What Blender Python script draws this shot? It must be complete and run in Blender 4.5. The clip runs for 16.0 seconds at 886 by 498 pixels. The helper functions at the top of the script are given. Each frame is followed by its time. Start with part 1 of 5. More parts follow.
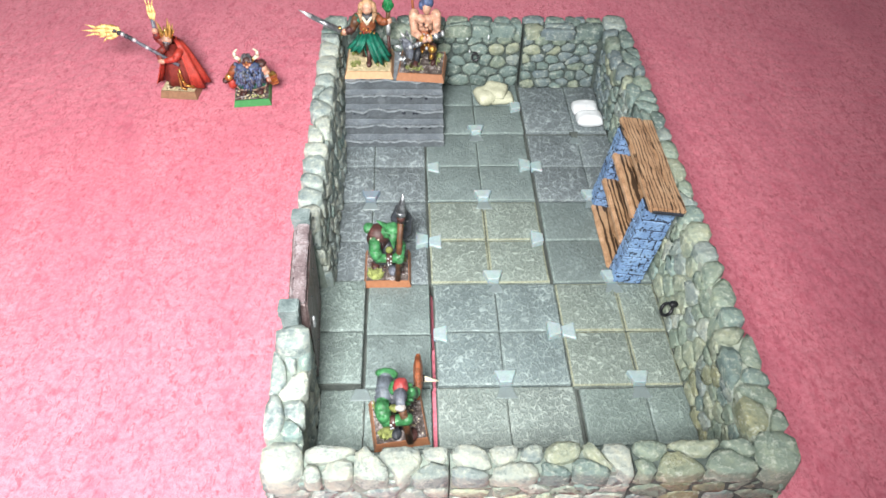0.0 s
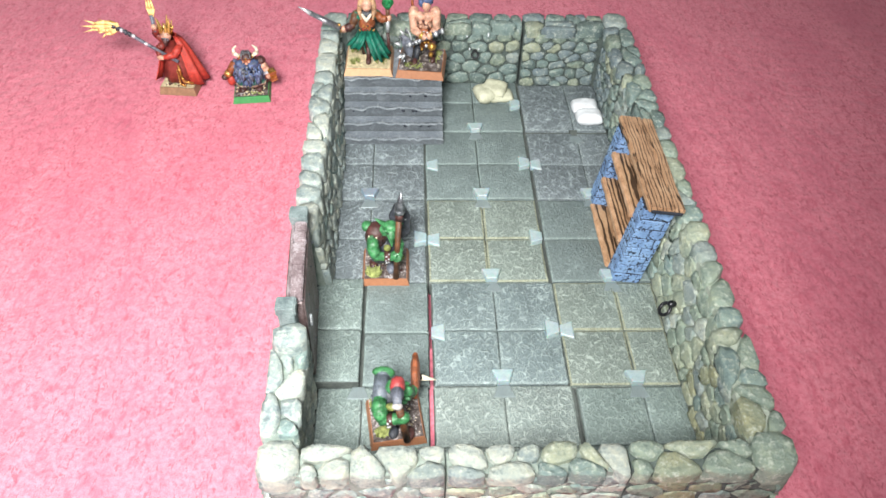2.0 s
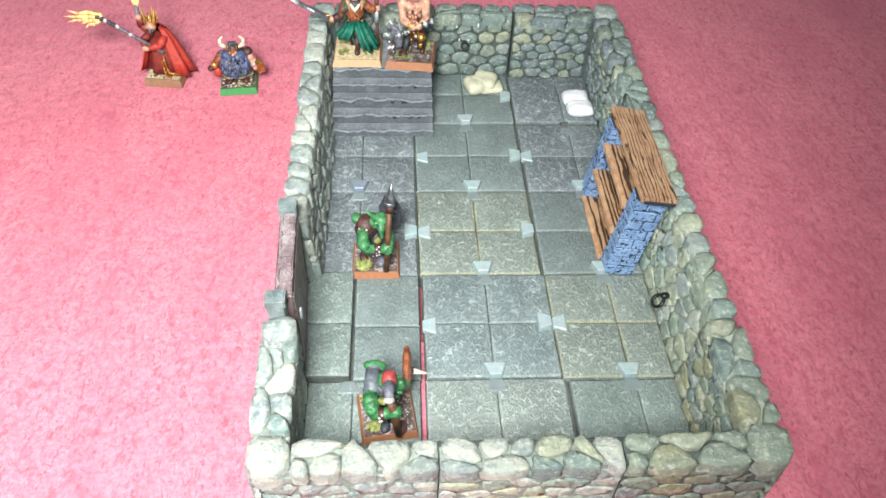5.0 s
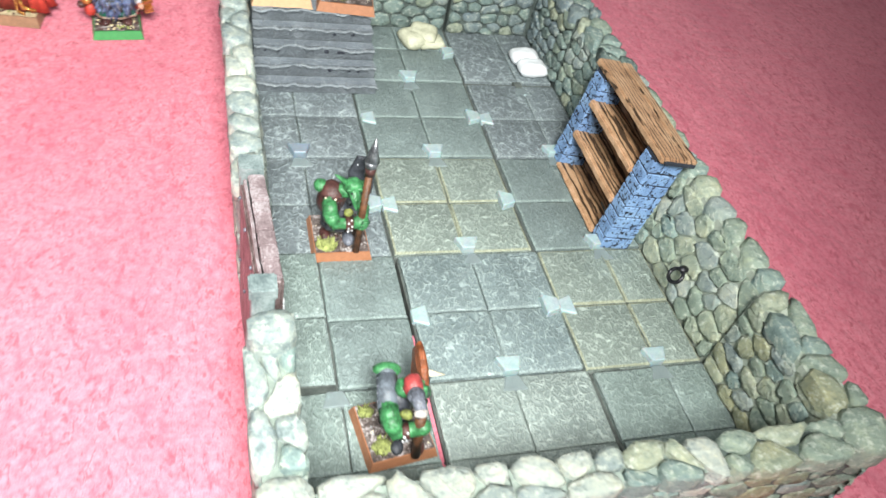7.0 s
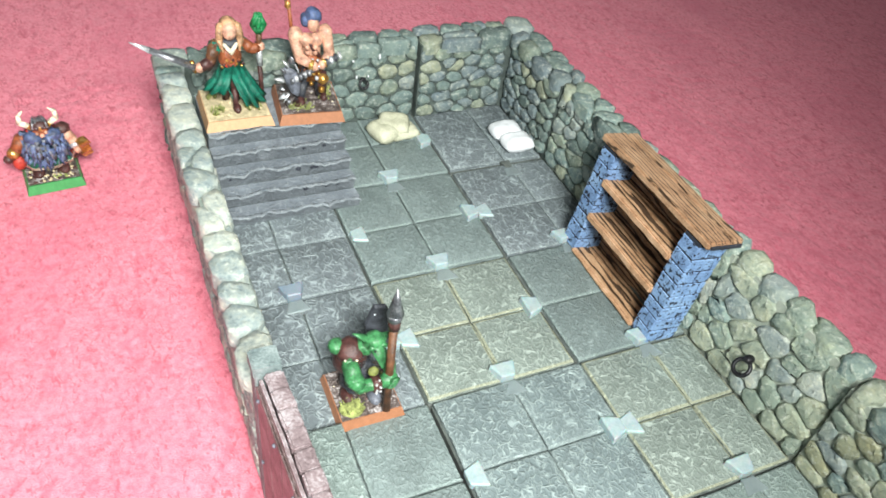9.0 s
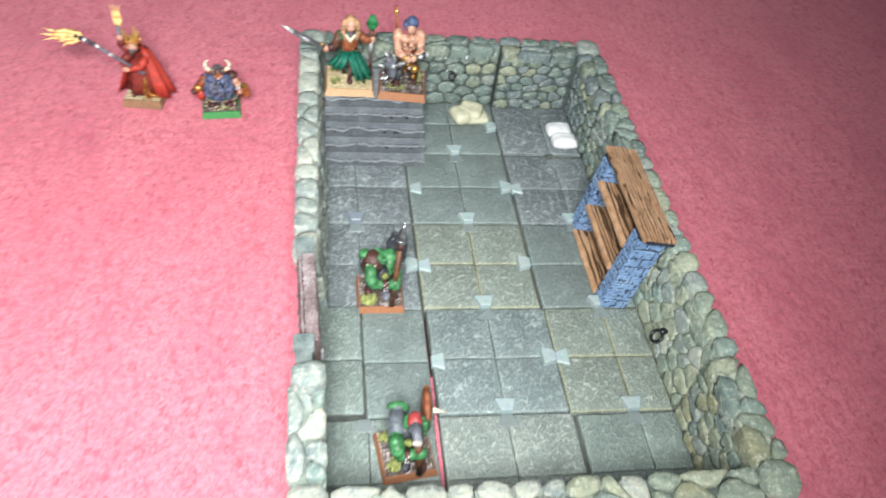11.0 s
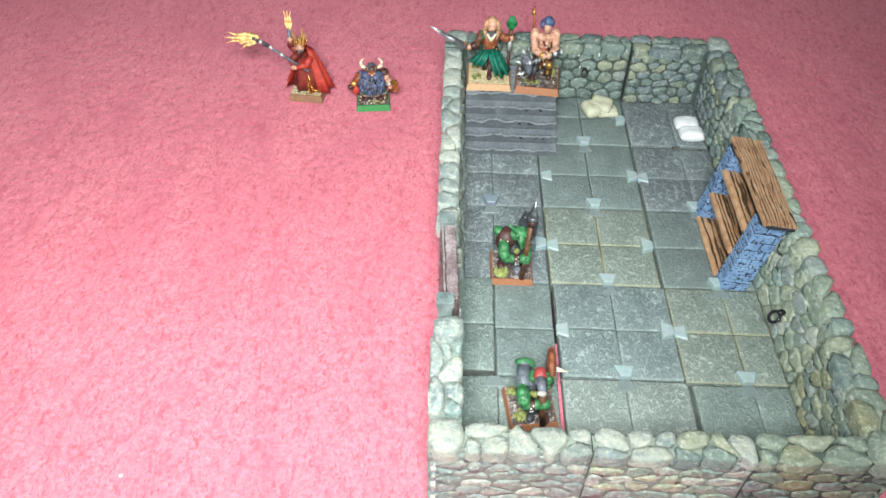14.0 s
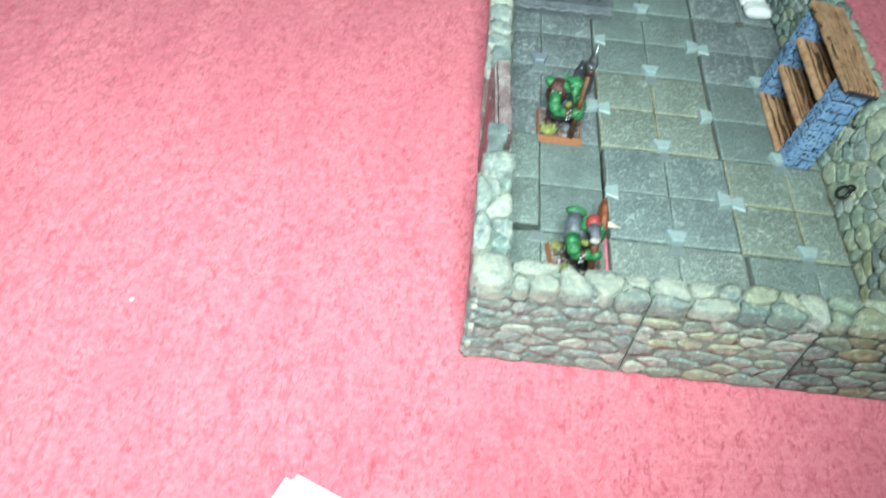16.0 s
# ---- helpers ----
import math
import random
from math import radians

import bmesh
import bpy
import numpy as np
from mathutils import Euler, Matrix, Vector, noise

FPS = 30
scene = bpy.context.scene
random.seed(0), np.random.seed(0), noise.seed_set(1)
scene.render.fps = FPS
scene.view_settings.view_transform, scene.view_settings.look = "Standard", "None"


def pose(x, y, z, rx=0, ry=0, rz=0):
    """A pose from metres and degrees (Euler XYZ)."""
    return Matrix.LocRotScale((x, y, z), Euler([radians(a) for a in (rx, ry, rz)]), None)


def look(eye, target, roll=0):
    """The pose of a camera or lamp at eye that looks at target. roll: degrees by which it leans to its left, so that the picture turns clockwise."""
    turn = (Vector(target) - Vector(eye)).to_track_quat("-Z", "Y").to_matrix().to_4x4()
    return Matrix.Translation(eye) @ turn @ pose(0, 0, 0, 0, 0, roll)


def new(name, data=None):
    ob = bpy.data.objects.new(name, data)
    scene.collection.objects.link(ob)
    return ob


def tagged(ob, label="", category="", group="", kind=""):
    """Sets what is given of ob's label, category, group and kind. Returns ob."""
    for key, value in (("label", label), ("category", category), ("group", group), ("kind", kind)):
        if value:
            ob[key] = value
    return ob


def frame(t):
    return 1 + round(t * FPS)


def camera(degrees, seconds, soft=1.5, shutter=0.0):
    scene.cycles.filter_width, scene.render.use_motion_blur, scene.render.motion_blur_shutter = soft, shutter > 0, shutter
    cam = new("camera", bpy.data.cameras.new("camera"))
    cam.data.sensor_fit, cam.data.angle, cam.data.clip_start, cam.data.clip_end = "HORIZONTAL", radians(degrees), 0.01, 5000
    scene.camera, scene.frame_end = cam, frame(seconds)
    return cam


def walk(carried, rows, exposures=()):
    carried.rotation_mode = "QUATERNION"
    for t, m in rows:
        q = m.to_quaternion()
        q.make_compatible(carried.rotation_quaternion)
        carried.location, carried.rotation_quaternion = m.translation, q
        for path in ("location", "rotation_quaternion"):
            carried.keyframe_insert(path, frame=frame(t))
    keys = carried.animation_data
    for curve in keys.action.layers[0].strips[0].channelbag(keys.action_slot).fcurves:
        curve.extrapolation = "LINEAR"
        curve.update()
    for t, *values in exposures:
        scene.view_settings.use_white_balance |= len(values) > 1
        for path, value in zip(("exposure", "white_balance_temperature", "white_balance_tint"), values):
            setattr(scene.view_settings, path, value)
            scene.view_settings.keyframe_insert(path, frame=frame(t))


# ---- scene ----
cam = camera(60.3, 16.0, soft=1.6, shutter=0.5)
PATH = [
    (0, (-0.0101, -0.2633, 0.2959), (0.0057, 0.0025, 0.0233), 1.89),
    (0.5, (-0.0118, -0.2629, 0.2951), (0.0032, 0.0030, 0.0226), 2.01),
    (1, (-0.0120, -0.2639, 0.2964), (0.0025, 0.0018, 0.0238), 2.32),
    (1.5, (-0.0118, -0.2641, 0.2963), (0.0028, 0.0018, 0.0239), 2.22),
    (2, (-0.0089, -0.2623, 0.2958), (0.0066, 0.0024, 0.0222), 2.13),
    (2.5, (-0.0096, -0.2618, 0.2945), (0.0071, 0.0025, 0.0205), 2.26),
    (3, (-0.0096, -0.2620, 0.2931), (0.0084, 0.0021, 0.0191), 2.50),
    (5.5, (-0.0109, -0.2587, 0.2901), (0.0138, 0.0039, 0.0152), 3.18),
    (6, (-0.0168, -0.2495, 0.2703), (0.0290, 0.0130, -0.0020), 6.65),
    (6.5, (-0.0441, -0.2362, 0.2469), (0.0311, 0.0221, -0.0229), 11.16),
    (7, (-0.0731, -0.2110, 0.2293), (0.0371, 0.0376, -0.0376), 15.18),
    (7.5, (-0.0807, -0.1791, 0.2159), (0.0577, 0.0618, -0.0448), 14.46),
    (8, (-0.0853, -0.1550, 0.2192), (0.0632, 0.0886, -0.0333), 12.77),
    (8.5, (-0.0897, -0.1482, 0.2152), (0.0558, 0.1003, -0.0343), 11.23),
    (9, (-0.0840, -0.1470, 0.2276), (0.0516, 0.1017, -0.0271), 8.55),
    (9.2, (-0.0852, -0.1573, 0.2299), (0.0434, 0.0982, -0.0217), 7.97),
    (11.3, (-0.0510, -0.2727, 0.3114), (-0.0170, -0.0107, 0.0368), 6.79),
    (11.5, (-0.0546, -0.2856, 0.3130), (-0.0404, -0.0197, 0.0405), 4.29),
    (12, (-0.0527, -0.2848, 0.3167), (-0.0445, -0.0179, 0.0449), 3.66),
    (12.5, (-0.0487, -0.2805, 0.3066), (-0.0376, -0.0195, 0.0293), 4.20),
    (13, (-0.0587, -0.2840, 0.3177), (-0.0550, -0.0215, 0.0416), 2.64),
    (13.5, (-0.0550, -0.2842, 0.3218), (-0.0569, -0.0231, 0.0443), 1.46),
    (14, (-0.0593, -0.2875, 0.3239), (-0.0616, -0.0232, 0.0495), 1.48),
    (14.5, (-0.0614, -0.2883, 0.2946), (-0.0557, -0.0317, 0.0131), 4.15),
    (15, (-0.0651, -0.2849, 0.2837), (-0.0582, -0.0333, -0.0023), 4.97),
    (15.5, (-0.0698, -0.2901, 0.2805), (-0.0650, -0.0392, -0.0061), 5.28),
    (16, (-0.0773, -0.3021, 0.2702), (-0.0767, -0.0610, -0.0248), 6.32),
]
EXPOSURES = [(0.0, 0.0, 6500, 10), (5.3, 0.0, 6500, 9), (6.8, 0.12, 6500, 7), (8.0, 0.2, 6500, 5), (9.2, 0.10, 6500, 6), (11.3, -0.14, 6500, 9), (13.0, -0.20, 6450, 7), (14.0, -0.25, 6350, 4), (15.0, -0.22, 5980, -9), (16.0, -0.34, 5930, -11)]
walk(cam, [(t, look(eye, target, roll)) for t, eye, target, roll in PATH], EXPOSURES)

T = 0.0635            # side of one floor tile in metres; everything below is laid out in tiles
PILE = -0.16          # height of the carpet's surface under the floor tiles' top

# ---- light ----
world = bpy.data.worlds.new("room_air")
scene.world = world
world.use_nodes = True
world.node_tree.nodes["Background"].inputs[0].default_value = (0.98, 0.98, 1.0, 1)
world.node_tree.nodes["Background"].inputs[1].default_value = 0.165


def lamp(name, kind, power, matrix, colour=(1, 1, 1)):
    data = bpy.data.lights.new(name, kind)
    data.energy, data.color = power, colour
    ob = new(name, data)
    ob.matrix_world = matrix
    return data


torch = lamp("phone_light", "SPOT", 37.0, look((-0.082, -0.35, 0.435), (-0.290, 0.235, 0.0)), (1.0, 1.0, 0.98))
torch.spot_size, torch.spot_blend, torch.shadow_soft_size = radians(124), 1.0, 0.085


# ---- materials ----
def material(name, shades, size=0.004, fine=0.0007, rough=0.7, metal=0.0, bump=0.3, depth=0.0006, spread=0.0, contrast=(0.35, 0.65), extra=None):
    """A painted or natural surface: a mix of shades at two scales, a random shade per piece, and fine relief."""
    m = bpy.data.materials.new(name)
    m.use_nodes = True
    nt = m.node_tree
    bsdf = nt.nodes["Principled BSDF"]
    co = nt.nodes.new("ShaderNodeTexCoord")
    big = nt.nodes.new("ShaderNodeTexNoise")
    big.inputs["Scale"].default_value, big.inputs["Detail"].default_value = 1 / size, 3
    small = nt.nodes.new("ShaderNodeTexNoise")
    small.inputs["Scale"].default_value, small.inputs["Detail"].default_value = 1 / fine, 4
    for n in (big, small):
        nt.links.new(co.outputs["Object"], n.inputs["Vector"])
    add = nt.nodes.new("ShaderNodeMath")
    add.operation = "MULTIPLY_ADD"
    add.inputs[1].default_value = 0.55
    half = nt.nodes.new("ShaderNodeMath")
    half.operation = "MULTIPLY"
    half.inputs[1].default_value = 0.45
    nt.links.new(small.outputs["Fac"], half.inputs[0])
    nt.links.new(big.outputs["Fac"], add.inputs[0])
    nt.links.new(half.outputs[0], add.inputs[2])
    value = add.outputs[0]
    if spread:
        rnd = nt.nodes.new("ShaderNodeObjectInfo").outputs["Random"]
        off = nt.nodes.new("ShaderNodeMath")
        off.operation = "MULTIPLY_ADD"
        off.inputs[1].default_value, off.inputs[2].default_value = spread, -spread / 2
        nt.links.new(rnd, off.inputs[0])
        tot = nt.nodes.new("ShaderNodeMath")
        tot.operation = "ADD"
        nt.links.new(value, tot.inputs[0])
        nt.links.new(off.outputs[0], tot.inputs[1])
        value = tot.outputs[0]
    ramp = nt.nodes.new("ShaderNodeValToRGB")
    lo, hi = contrast
    els = ramp.color_ramp.elements
    for k, c in enumerate(shades):
        at = lo + (hi - lo) * k / max(1, len(shades) - 1)
        e = els[k] if k < 2 else els.new(at)
        e.position, e.color = at, (*c, 1)
    nt.links.new(value, ramp.inputs["Fac"])
    nt.links.new(ramp.outputs["Color"], bsdf.inputs["Base Color"])
    bsdf.inputs["Roughness"].default_value, bsdf.inputs["Metallic"].default_value = rough, metal
    if bump:
        b = nt.nodes.new("ShaderNodeBump")
        b.inputs["Strength"].default_value, b.inputs["Distance"].default_value = bump, depth
        nt.links.new(small.outputs["Fac"], b.inputs["Height"])
        nt.links.new(b.outputs["Normal"], bsdf.inputs["Normal"])
    if extra:
        extra(nt, bsdf, co, ramp)
    return m


def slate(name, base, ridge, amount, size):
    """Cleft slate with pale brushed ridges: one relief drives both the bump and the brushed paint."""
    def more(nt, bsdf, co, ramp):
        def math_node(kind, a, b=None):
            n = nt.nodes.new("ShaderNodeMath")
            n.operation = kind
            for k, v in enumerate((a, b)):
                if isinstance(v, (int, float)):
                    n.inputs[k].default_value = v
                elif v is not None:
                    nt.links.new(v, n.inputs[k])
            return n.outputs[0]

        info = nt.nodes.new("ShaderNodeObjectInfo")
        swing = math_node("MULTIPLY", info.outputs["Random"], 9.0)
        bend = nt.nodes.new("ShaderNodeTexNoise")
        bend.inputs["Scale"].default_value, bend.inputs["Detail"].default_value = 1.1 / size, 2
        nt.links.new(co.outputs["Object"], bend.inputs["Vector"])
        sway = nt.nodes.new("ShaderNodeVectorMath")
        sway.operation = "MULTIPLY_ADD"
        sway.inputs[1].default_value = (1.3 * size, 1.3 * size, 0)
        nt.links.new(bend.outputs["Color"], sway.inputs[0])
        nt.links.new(co.outputs["Object"], sway.inputs[2])
        veins, relief = None, None
        for turn, scale, width, much in ((0.0, 1.3 / size, 0.075, 1.0), (1.1, 2.5 / size, 0.095, 0.75)):
            place = nt.nodes.new("ShaderNodeMapping")
            nt.links.new(math_node("ADD", swing, turn), place.inputs["Rotation"])
            place.inputs["Location"].default_value = (turn, 2 * turn, 0)
            place.inputs["Scale"].default_value = (1, 0.55, 1)
            nt.links.new(sway.outputs["Vector"], place.inputs["Vector"])
            cells = nt.nodes.new("ShaderNodeTexVoronoi")
            cells.feature = "DISTANCE_TO_EDGE"
            cells.inputs["Scale"].default_value = scale
            nt.links.new(place.outputs["Vector"], cells.inputs["Vector"])
            line = nt.nodes.new("ShaderNodeMapRange")
            line.interpolation_type = "SMOOTHSTEP"
            line.inputs[1].default_value, line.inputs[2].default_value = 0.01, width
            line.inputs[3].default_value, line.inputs[4].default_value = much, 0.0
            nt.links.new(cells.outputs["Distance"], line.inputs[0])
            veins = math_node("MAXIMUM", veins, line.outputs[0]) if veins else line.outputs[0]
            relief = math_node("ADD", relief, cells.outputs["Distance"]) if relief else cells.outputs["Distance"]
        relief = math_node("MULTIPLY", relief, -0.5)
        gaps = nt.nodes.new("ShaderNodeTexNoise")
        gaps.inputs["Scale"].default_value, gaps.inputs["Detail"].default_value = 1.5 / size, 3
        nt.links.new(co.outputs["Object"], gaps.inputs["Vector"])
        broken = nt.nodes.new("ShaderNodeMapRange")
        broken.inputs[1].default_value, broken.inputs[2].default_value = 0.30, 0.56
        nt.links.new(gaps.outputs["Fac"], broken.inputs[0])
        veins = math_node("MULTIPLY", veins, broken.outputs[0])
        patch = nt.nodes.new("ShaderNodeTexNoise")
        patch.inputs["Scale"].default_value, patch.inputs["Detail"].default_value = 150, 2
        nt.links.new(co.outputs["Object"], patch.inputs["Vector"])
        wear = nt.nodes.new("ShaderNodeMapRange")
        wear.inputs[1].default_value, wear.inputs[2].default_value = 0.35, 0.65
        wear.inputs[3].default_value, wear.inputs[4].default_value = 0.6 * amount, 1.12 * amount
        nt.links.new(patch.outputs["Fac"], wear.inputs[0])
        much = nt.nodes.new("ShaderNodeMath")
        much.operation = "MULTIPLY"
        nt.links.new(veins, much.inputs[0])
        nt.links.new(wear.outputs[0], much.inputs[1])
        mix = nt.nodes.new("ShaderNodeMixRGB")
        mix.inputs[2].default_value = (*ridge, 1)
        nt.links.new(much.outputs[0], mix.inputs[0])
        nt.links.new(ramp.outputs["Color"], mix.inputs[1])
        rim = nt.nodes.new("ShaderNodeMapRange")
        rim.inputs[1].default_value, rim.inputs[2].default_value = 0.54, 0.66
        rim.inputs[3].default_value, rim.inputs[4].default_value = 0.0, 0.85
        nt.links.new(nt.nodes.new("ShaderNodeNewGeometry").outputs["Pointiness"], rim.inputs[0])
        worn = nt.nodes.new("ShaderNodeMath")
        worn.operation = "MULTIPLY"
        nt.links.new(rim.outputs[0], worn.inputs[0])
        nt.links.new(patch.outputs["Fac"], worn.inputs[1])
        edged = nt.nodes.new("ShaderNodeMixRGB")
        edged.inputs[2].default_value = (*ridge, 1)
        nt.links.new(worn.outputs[0], edged.inputs[0])
        nt.links.new(mix.outputs[0], edged.inputs[1])
        nt.links.new(edged.outputs[0], bsdf.inputs["Base Color"])
        b = nt.nodes.new("ShaderNodeBump")
        b.inputs["Strength"].default_value, b.inputs["Distance"].default_value = 0.7, 0.0009
        nt.links.new(math_node("ADD", relief, math_node("MULTIPLY", veins, 0.6)), b.inputs["Height"])
        nt.links.new(b.outputs["Normal"], bsdf.inputs["Normal"])
    dark = tuple(0.86 * c for c in base)
    lit = tuple(min(1, 1.28 * c) for c in base)
    return material(name, [dark, base, lit], size=0.012, fine=0.0012, rough=0.62, bump=0, spread=0.12, contrast=(0.34, 0.68), extra=more)


FLOOR = {
    "pale": slate("slate_pale", (0.218, 0.264, 0.248), (0.58, 0.655, 0.615), 0.78, 0.0040),
    "blue": slate("slate_blue_grey", (0.158, 0.203, 0.208), (0.50, 0.60, 0.59), 0.72, 0.0040),
    "green": slate("slate_green_grey", (0.180, 0.230, 0.214), (0.48, 0.575, 0.545), 0.65, 0.0035),
    "ochre": slate("slate_ochre_grey", (0.190, 0.230, 0.205), (0.51, 0.585, 0.53), 0.78, 0.0040),
    "violet": slate("slate_violet_grey", (0.132, 0.156, 0.168), (0.42, 0.49, 0.505), 0.8, 0.0052),
    "plain": slate("slate_smooth_green", (0.168, 0.212, 0.208), (0.37, 0.445, 0.435), 0.5, 0.0030),
}
WORN = {
    "pale": slate("slate_pale_worn", (0.26, 0.31, 0.29), (0.58, 0.66, 0.62), 0.9, 0.0030),
    "blue": slate("slate_blue_worn", (0.20, 0.25, 0.25), (0.523, 0.630, 0.619), 0.9, 0.0030),
    "green": slate("slate_green_worn", (0.20, 0.25, 0.24), (0.50, 0.60, 0.57), 0.9, 0.0030),
    "ochre": slate("slate_ochre_worn", (0.27, 0.285, 0.205), (0.58, 0.62, 0.47), 0.9, 0.0030),
    "violet": slate("slate_violet_worn", (0.15, 0.18, 0.19), (0.49, 0.57, 0.575), 0.9, 0.0030),
    "plain": slate("slate_smooth_worn", (0.19, 0.24, 0.23), (0.42, 0.52, 0.50), 0.8, 0.0030),
}


def stone(name, tones, light=1.0, wash_most=0.4):
    """Cast stone, each piece in one of a few washes, mottled at two scales, with faint dry-brushed specks."""
    def more(nt, bsdf, co, ramp):
        info = nt.nodes.new("ShaderNodeObjectInfo")
        wash = nt.nodes.new("ShaderNodeValToRGB")
        wash.color_ramp.interpolation = "CONSTANT"
        e = wash.color_ramp.elements
        for k, c in enumerate(tones):
            el = e[k] if k < 2 else e.new(k / len(tones))
            el.position, el.color = k / len(tones), (*(light * v for v in c), 1)
        nt.links.new(info.outputs["Random"], wash.inputs["Fac"])
        mottle = nt.nodes.new("ShaderNodeMixRGB")
        mottle.blend_type = "MULTIPLY"
        mottle.inputs[0].default_value = 1.0
        nt.links.new(wash.outputs["Color"], mottle.inputs[1])
        nt.links.new(ramp.outputs["Color"], mottle.inputs[2])
        damp = nt.nodes.new("ShaderNodeTexNoise")
        damp.inputs["Scale"].default_value, damp.inputs["Detail"].default_value = 75, 4
        nt.links.new(co.outputs["Object"], damp.inputs["Vector"])
        film = nt.nodes.new("ShaderNodeMapRange")
        film.inputs[1].default_value, film.inputs[2].default_value = 0.42, 0.62
        film.inputs[3].default_value, film.inputs[4].default_value = 0.0, wash_most
        nt.links.new(damp.outputs["Fac"], film.inputs[0])
        moss = nt.nodes.new("ShaderNodeMixRGB")
        moss.inputs[2].default_value = (0.190 * light, 0.240 * light, 0.195 * light, 1)
        nt.links.new(film.outputs[0], moss.inputs[0])
        nt.links.new(mottle.outputs[0], moss.inputs[1])
        specks = nt.nodes.new("ShaderNodeTexNoise")
        specks.inputs["Scale"].default_value, specks.inputs["Detail"].default_value, specks.inputs["Roughness"].default_value = 400, 6, 0.72
        nt.links.new(co.outputs["Object"], specks.inputs["Vector"])
        cut = nt.nodes.new("ShaderNodeMapRange")
        cut.inputs[1].default_value, cut.inputs[2].default_value = 0.53, 0.64
        cut.inputs[3].default_value, cut.inputs[4].default_value = 0.0, 0.65
        nt.links.new(specks.outputs["Fac"], cut.inputs[0])
        brushed = nt.nodes.new("ShaderNodeMixRGB")
        brushed.inputs[2].default_value = (0.50 * light, 0.53 * light, 0.47 * light, 1)
        nt.links.new(cut.outputs[0], brushed.inputs[0])
        nt.links.new(moss.outputs[0], brushed.inputs[1])
        nt.links.new(brushed.outputs[0], bsdf.inputs["Base Color"])
        b = nt.nodes.new("ShaderNodeBump")
        b.inputs["Strength"].default_value, b.inputs["Distance"].default_value = 0.9, 0.0017
        nt.links.new(specks.outputs["Fac"], b.inputs["Height"])
        nt.links.new(b.outputs["Normal"], bsdf.inputs["Normal"])
    return material(name, [(0.50, 0.56, 0.58), (0.92, 0.96, 0.95), (1.15, 1.12, 1.02), (1.55, 1.48, 1.20)], 0.0050, 0.0013, 0.6, bump=0, contrast=(0.32, 0.70), extra=more)


SEA, ASH, OLIVE, TAN, DUSK, OCHRE = (0.174, 0.232, 0.226), (0.236, 0.273, 0.273), (0.212, 0.256, 0.216), (0.295, 0.318, 0.246), (0.120, 0.164, 0.163), (0.250, 0.256, 0.172)
CREAM, SLATE = (0.352, 0.376, 0.350), (0.165, 0.208, 0.232)
STONE = {
    "pale": stone("stone_pale", [CREAM, ASH, CREAM, CREAM, ASH, CREAM, SEA, CREAM], 1.13, 0.18),
    "ivory": stone("stone_ivory", [CREAM, CREAM, CREAM], 1.15, 0.15),
    "cream": stone("stone_cream", [CREAM, CREAM, ASH, TAN, CREAM, SEA, CREAM], 1.18, 0.18),
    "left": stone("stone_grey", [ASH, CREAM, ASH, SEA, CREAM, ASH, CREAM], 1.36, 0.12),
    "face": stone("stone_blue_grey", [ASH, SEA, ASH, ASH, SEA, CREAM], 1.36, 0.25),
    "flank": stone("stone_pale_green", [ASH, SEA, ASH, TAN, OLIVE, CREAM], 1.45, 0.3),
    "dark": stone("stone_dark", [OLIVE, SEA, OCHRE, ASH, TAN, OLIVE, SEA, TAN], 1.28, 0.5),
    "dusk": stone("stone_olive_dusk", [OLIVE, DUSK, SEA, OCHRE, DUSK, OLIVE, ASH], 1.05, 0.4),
    # mid lifted and far, blue dimmed: the falling-off light is put into their colour
    "far": stone("stone_blue_green_dimmed", [SEA, DUSK, ASH, SEA, OLIVE, DUSK, SEA, TAN], 1.08, 0.3),
    "blue": stone("stone_far_blue_dimmed", [SLATE, SEA, SLATE, TAN, SLATE, DUSK, SLATE, OLIVE, SEA], 1.08, 0.22),
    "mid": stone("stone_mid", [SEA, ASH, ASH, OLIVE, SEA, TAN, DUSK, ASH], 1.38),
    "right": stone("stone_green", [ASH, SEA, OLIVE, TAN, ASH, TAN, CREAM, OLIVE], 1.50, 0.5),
}
GROUT = material("grout", [(0.14, 0.175, 0.155), (0.27, 0.315, 0.275)], 0.006, 0.001, 0.8, bump=0.6)
PALEGROUT = material("grout_pale", [(0.29, 0.335, 0.275), (0.42, 0.455, 0.39)], 0.006, 0.001, 0.8, bump=0.6)
DARKGROUT = material("grout_dark", [(0.035, 0.048, 0.046), (0.10, 0.125, 0.112)], 0.006, 0.001, 0.8, bump=0.6)
JOINT = material("joint_shadow", [(0.055, 0.064, 0.060), (0.14, 0.16, 0.146)], 0.006, 0.001, 0.85, bump=0.5)
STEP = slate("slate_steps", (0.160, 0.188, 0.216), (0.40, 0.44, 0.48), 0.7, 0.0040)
# risers: dark wash and the shade of the recess, both put into the colour
RISER = slate("slate_washed_shaded_risers", (0.094, 0.110, 0.125), (0.30, 0.33, 0.355), 0.5, 0.0040)
NOSING = slate("slate_nosing", (0.180, 0.205, 0.226), (0.42, 0.455, 0.48), 0.6, 0.0030)
PILLAR = material("pillar_grey", [(0.085, 0.115, 0.118), (0.165, 0.21, 0.21), (0.27, 0.32, 0.315)], 0.008, 0.0008, 0.6, bump=0.4)
DOORPALE = material("door_brushed", [(0.12, 0.088, 0.092), (0.22, 0.170, 0.178), (0.40, 0.365, 0.380)], 0.006, 0.0008, 0.5, bump=0.5)
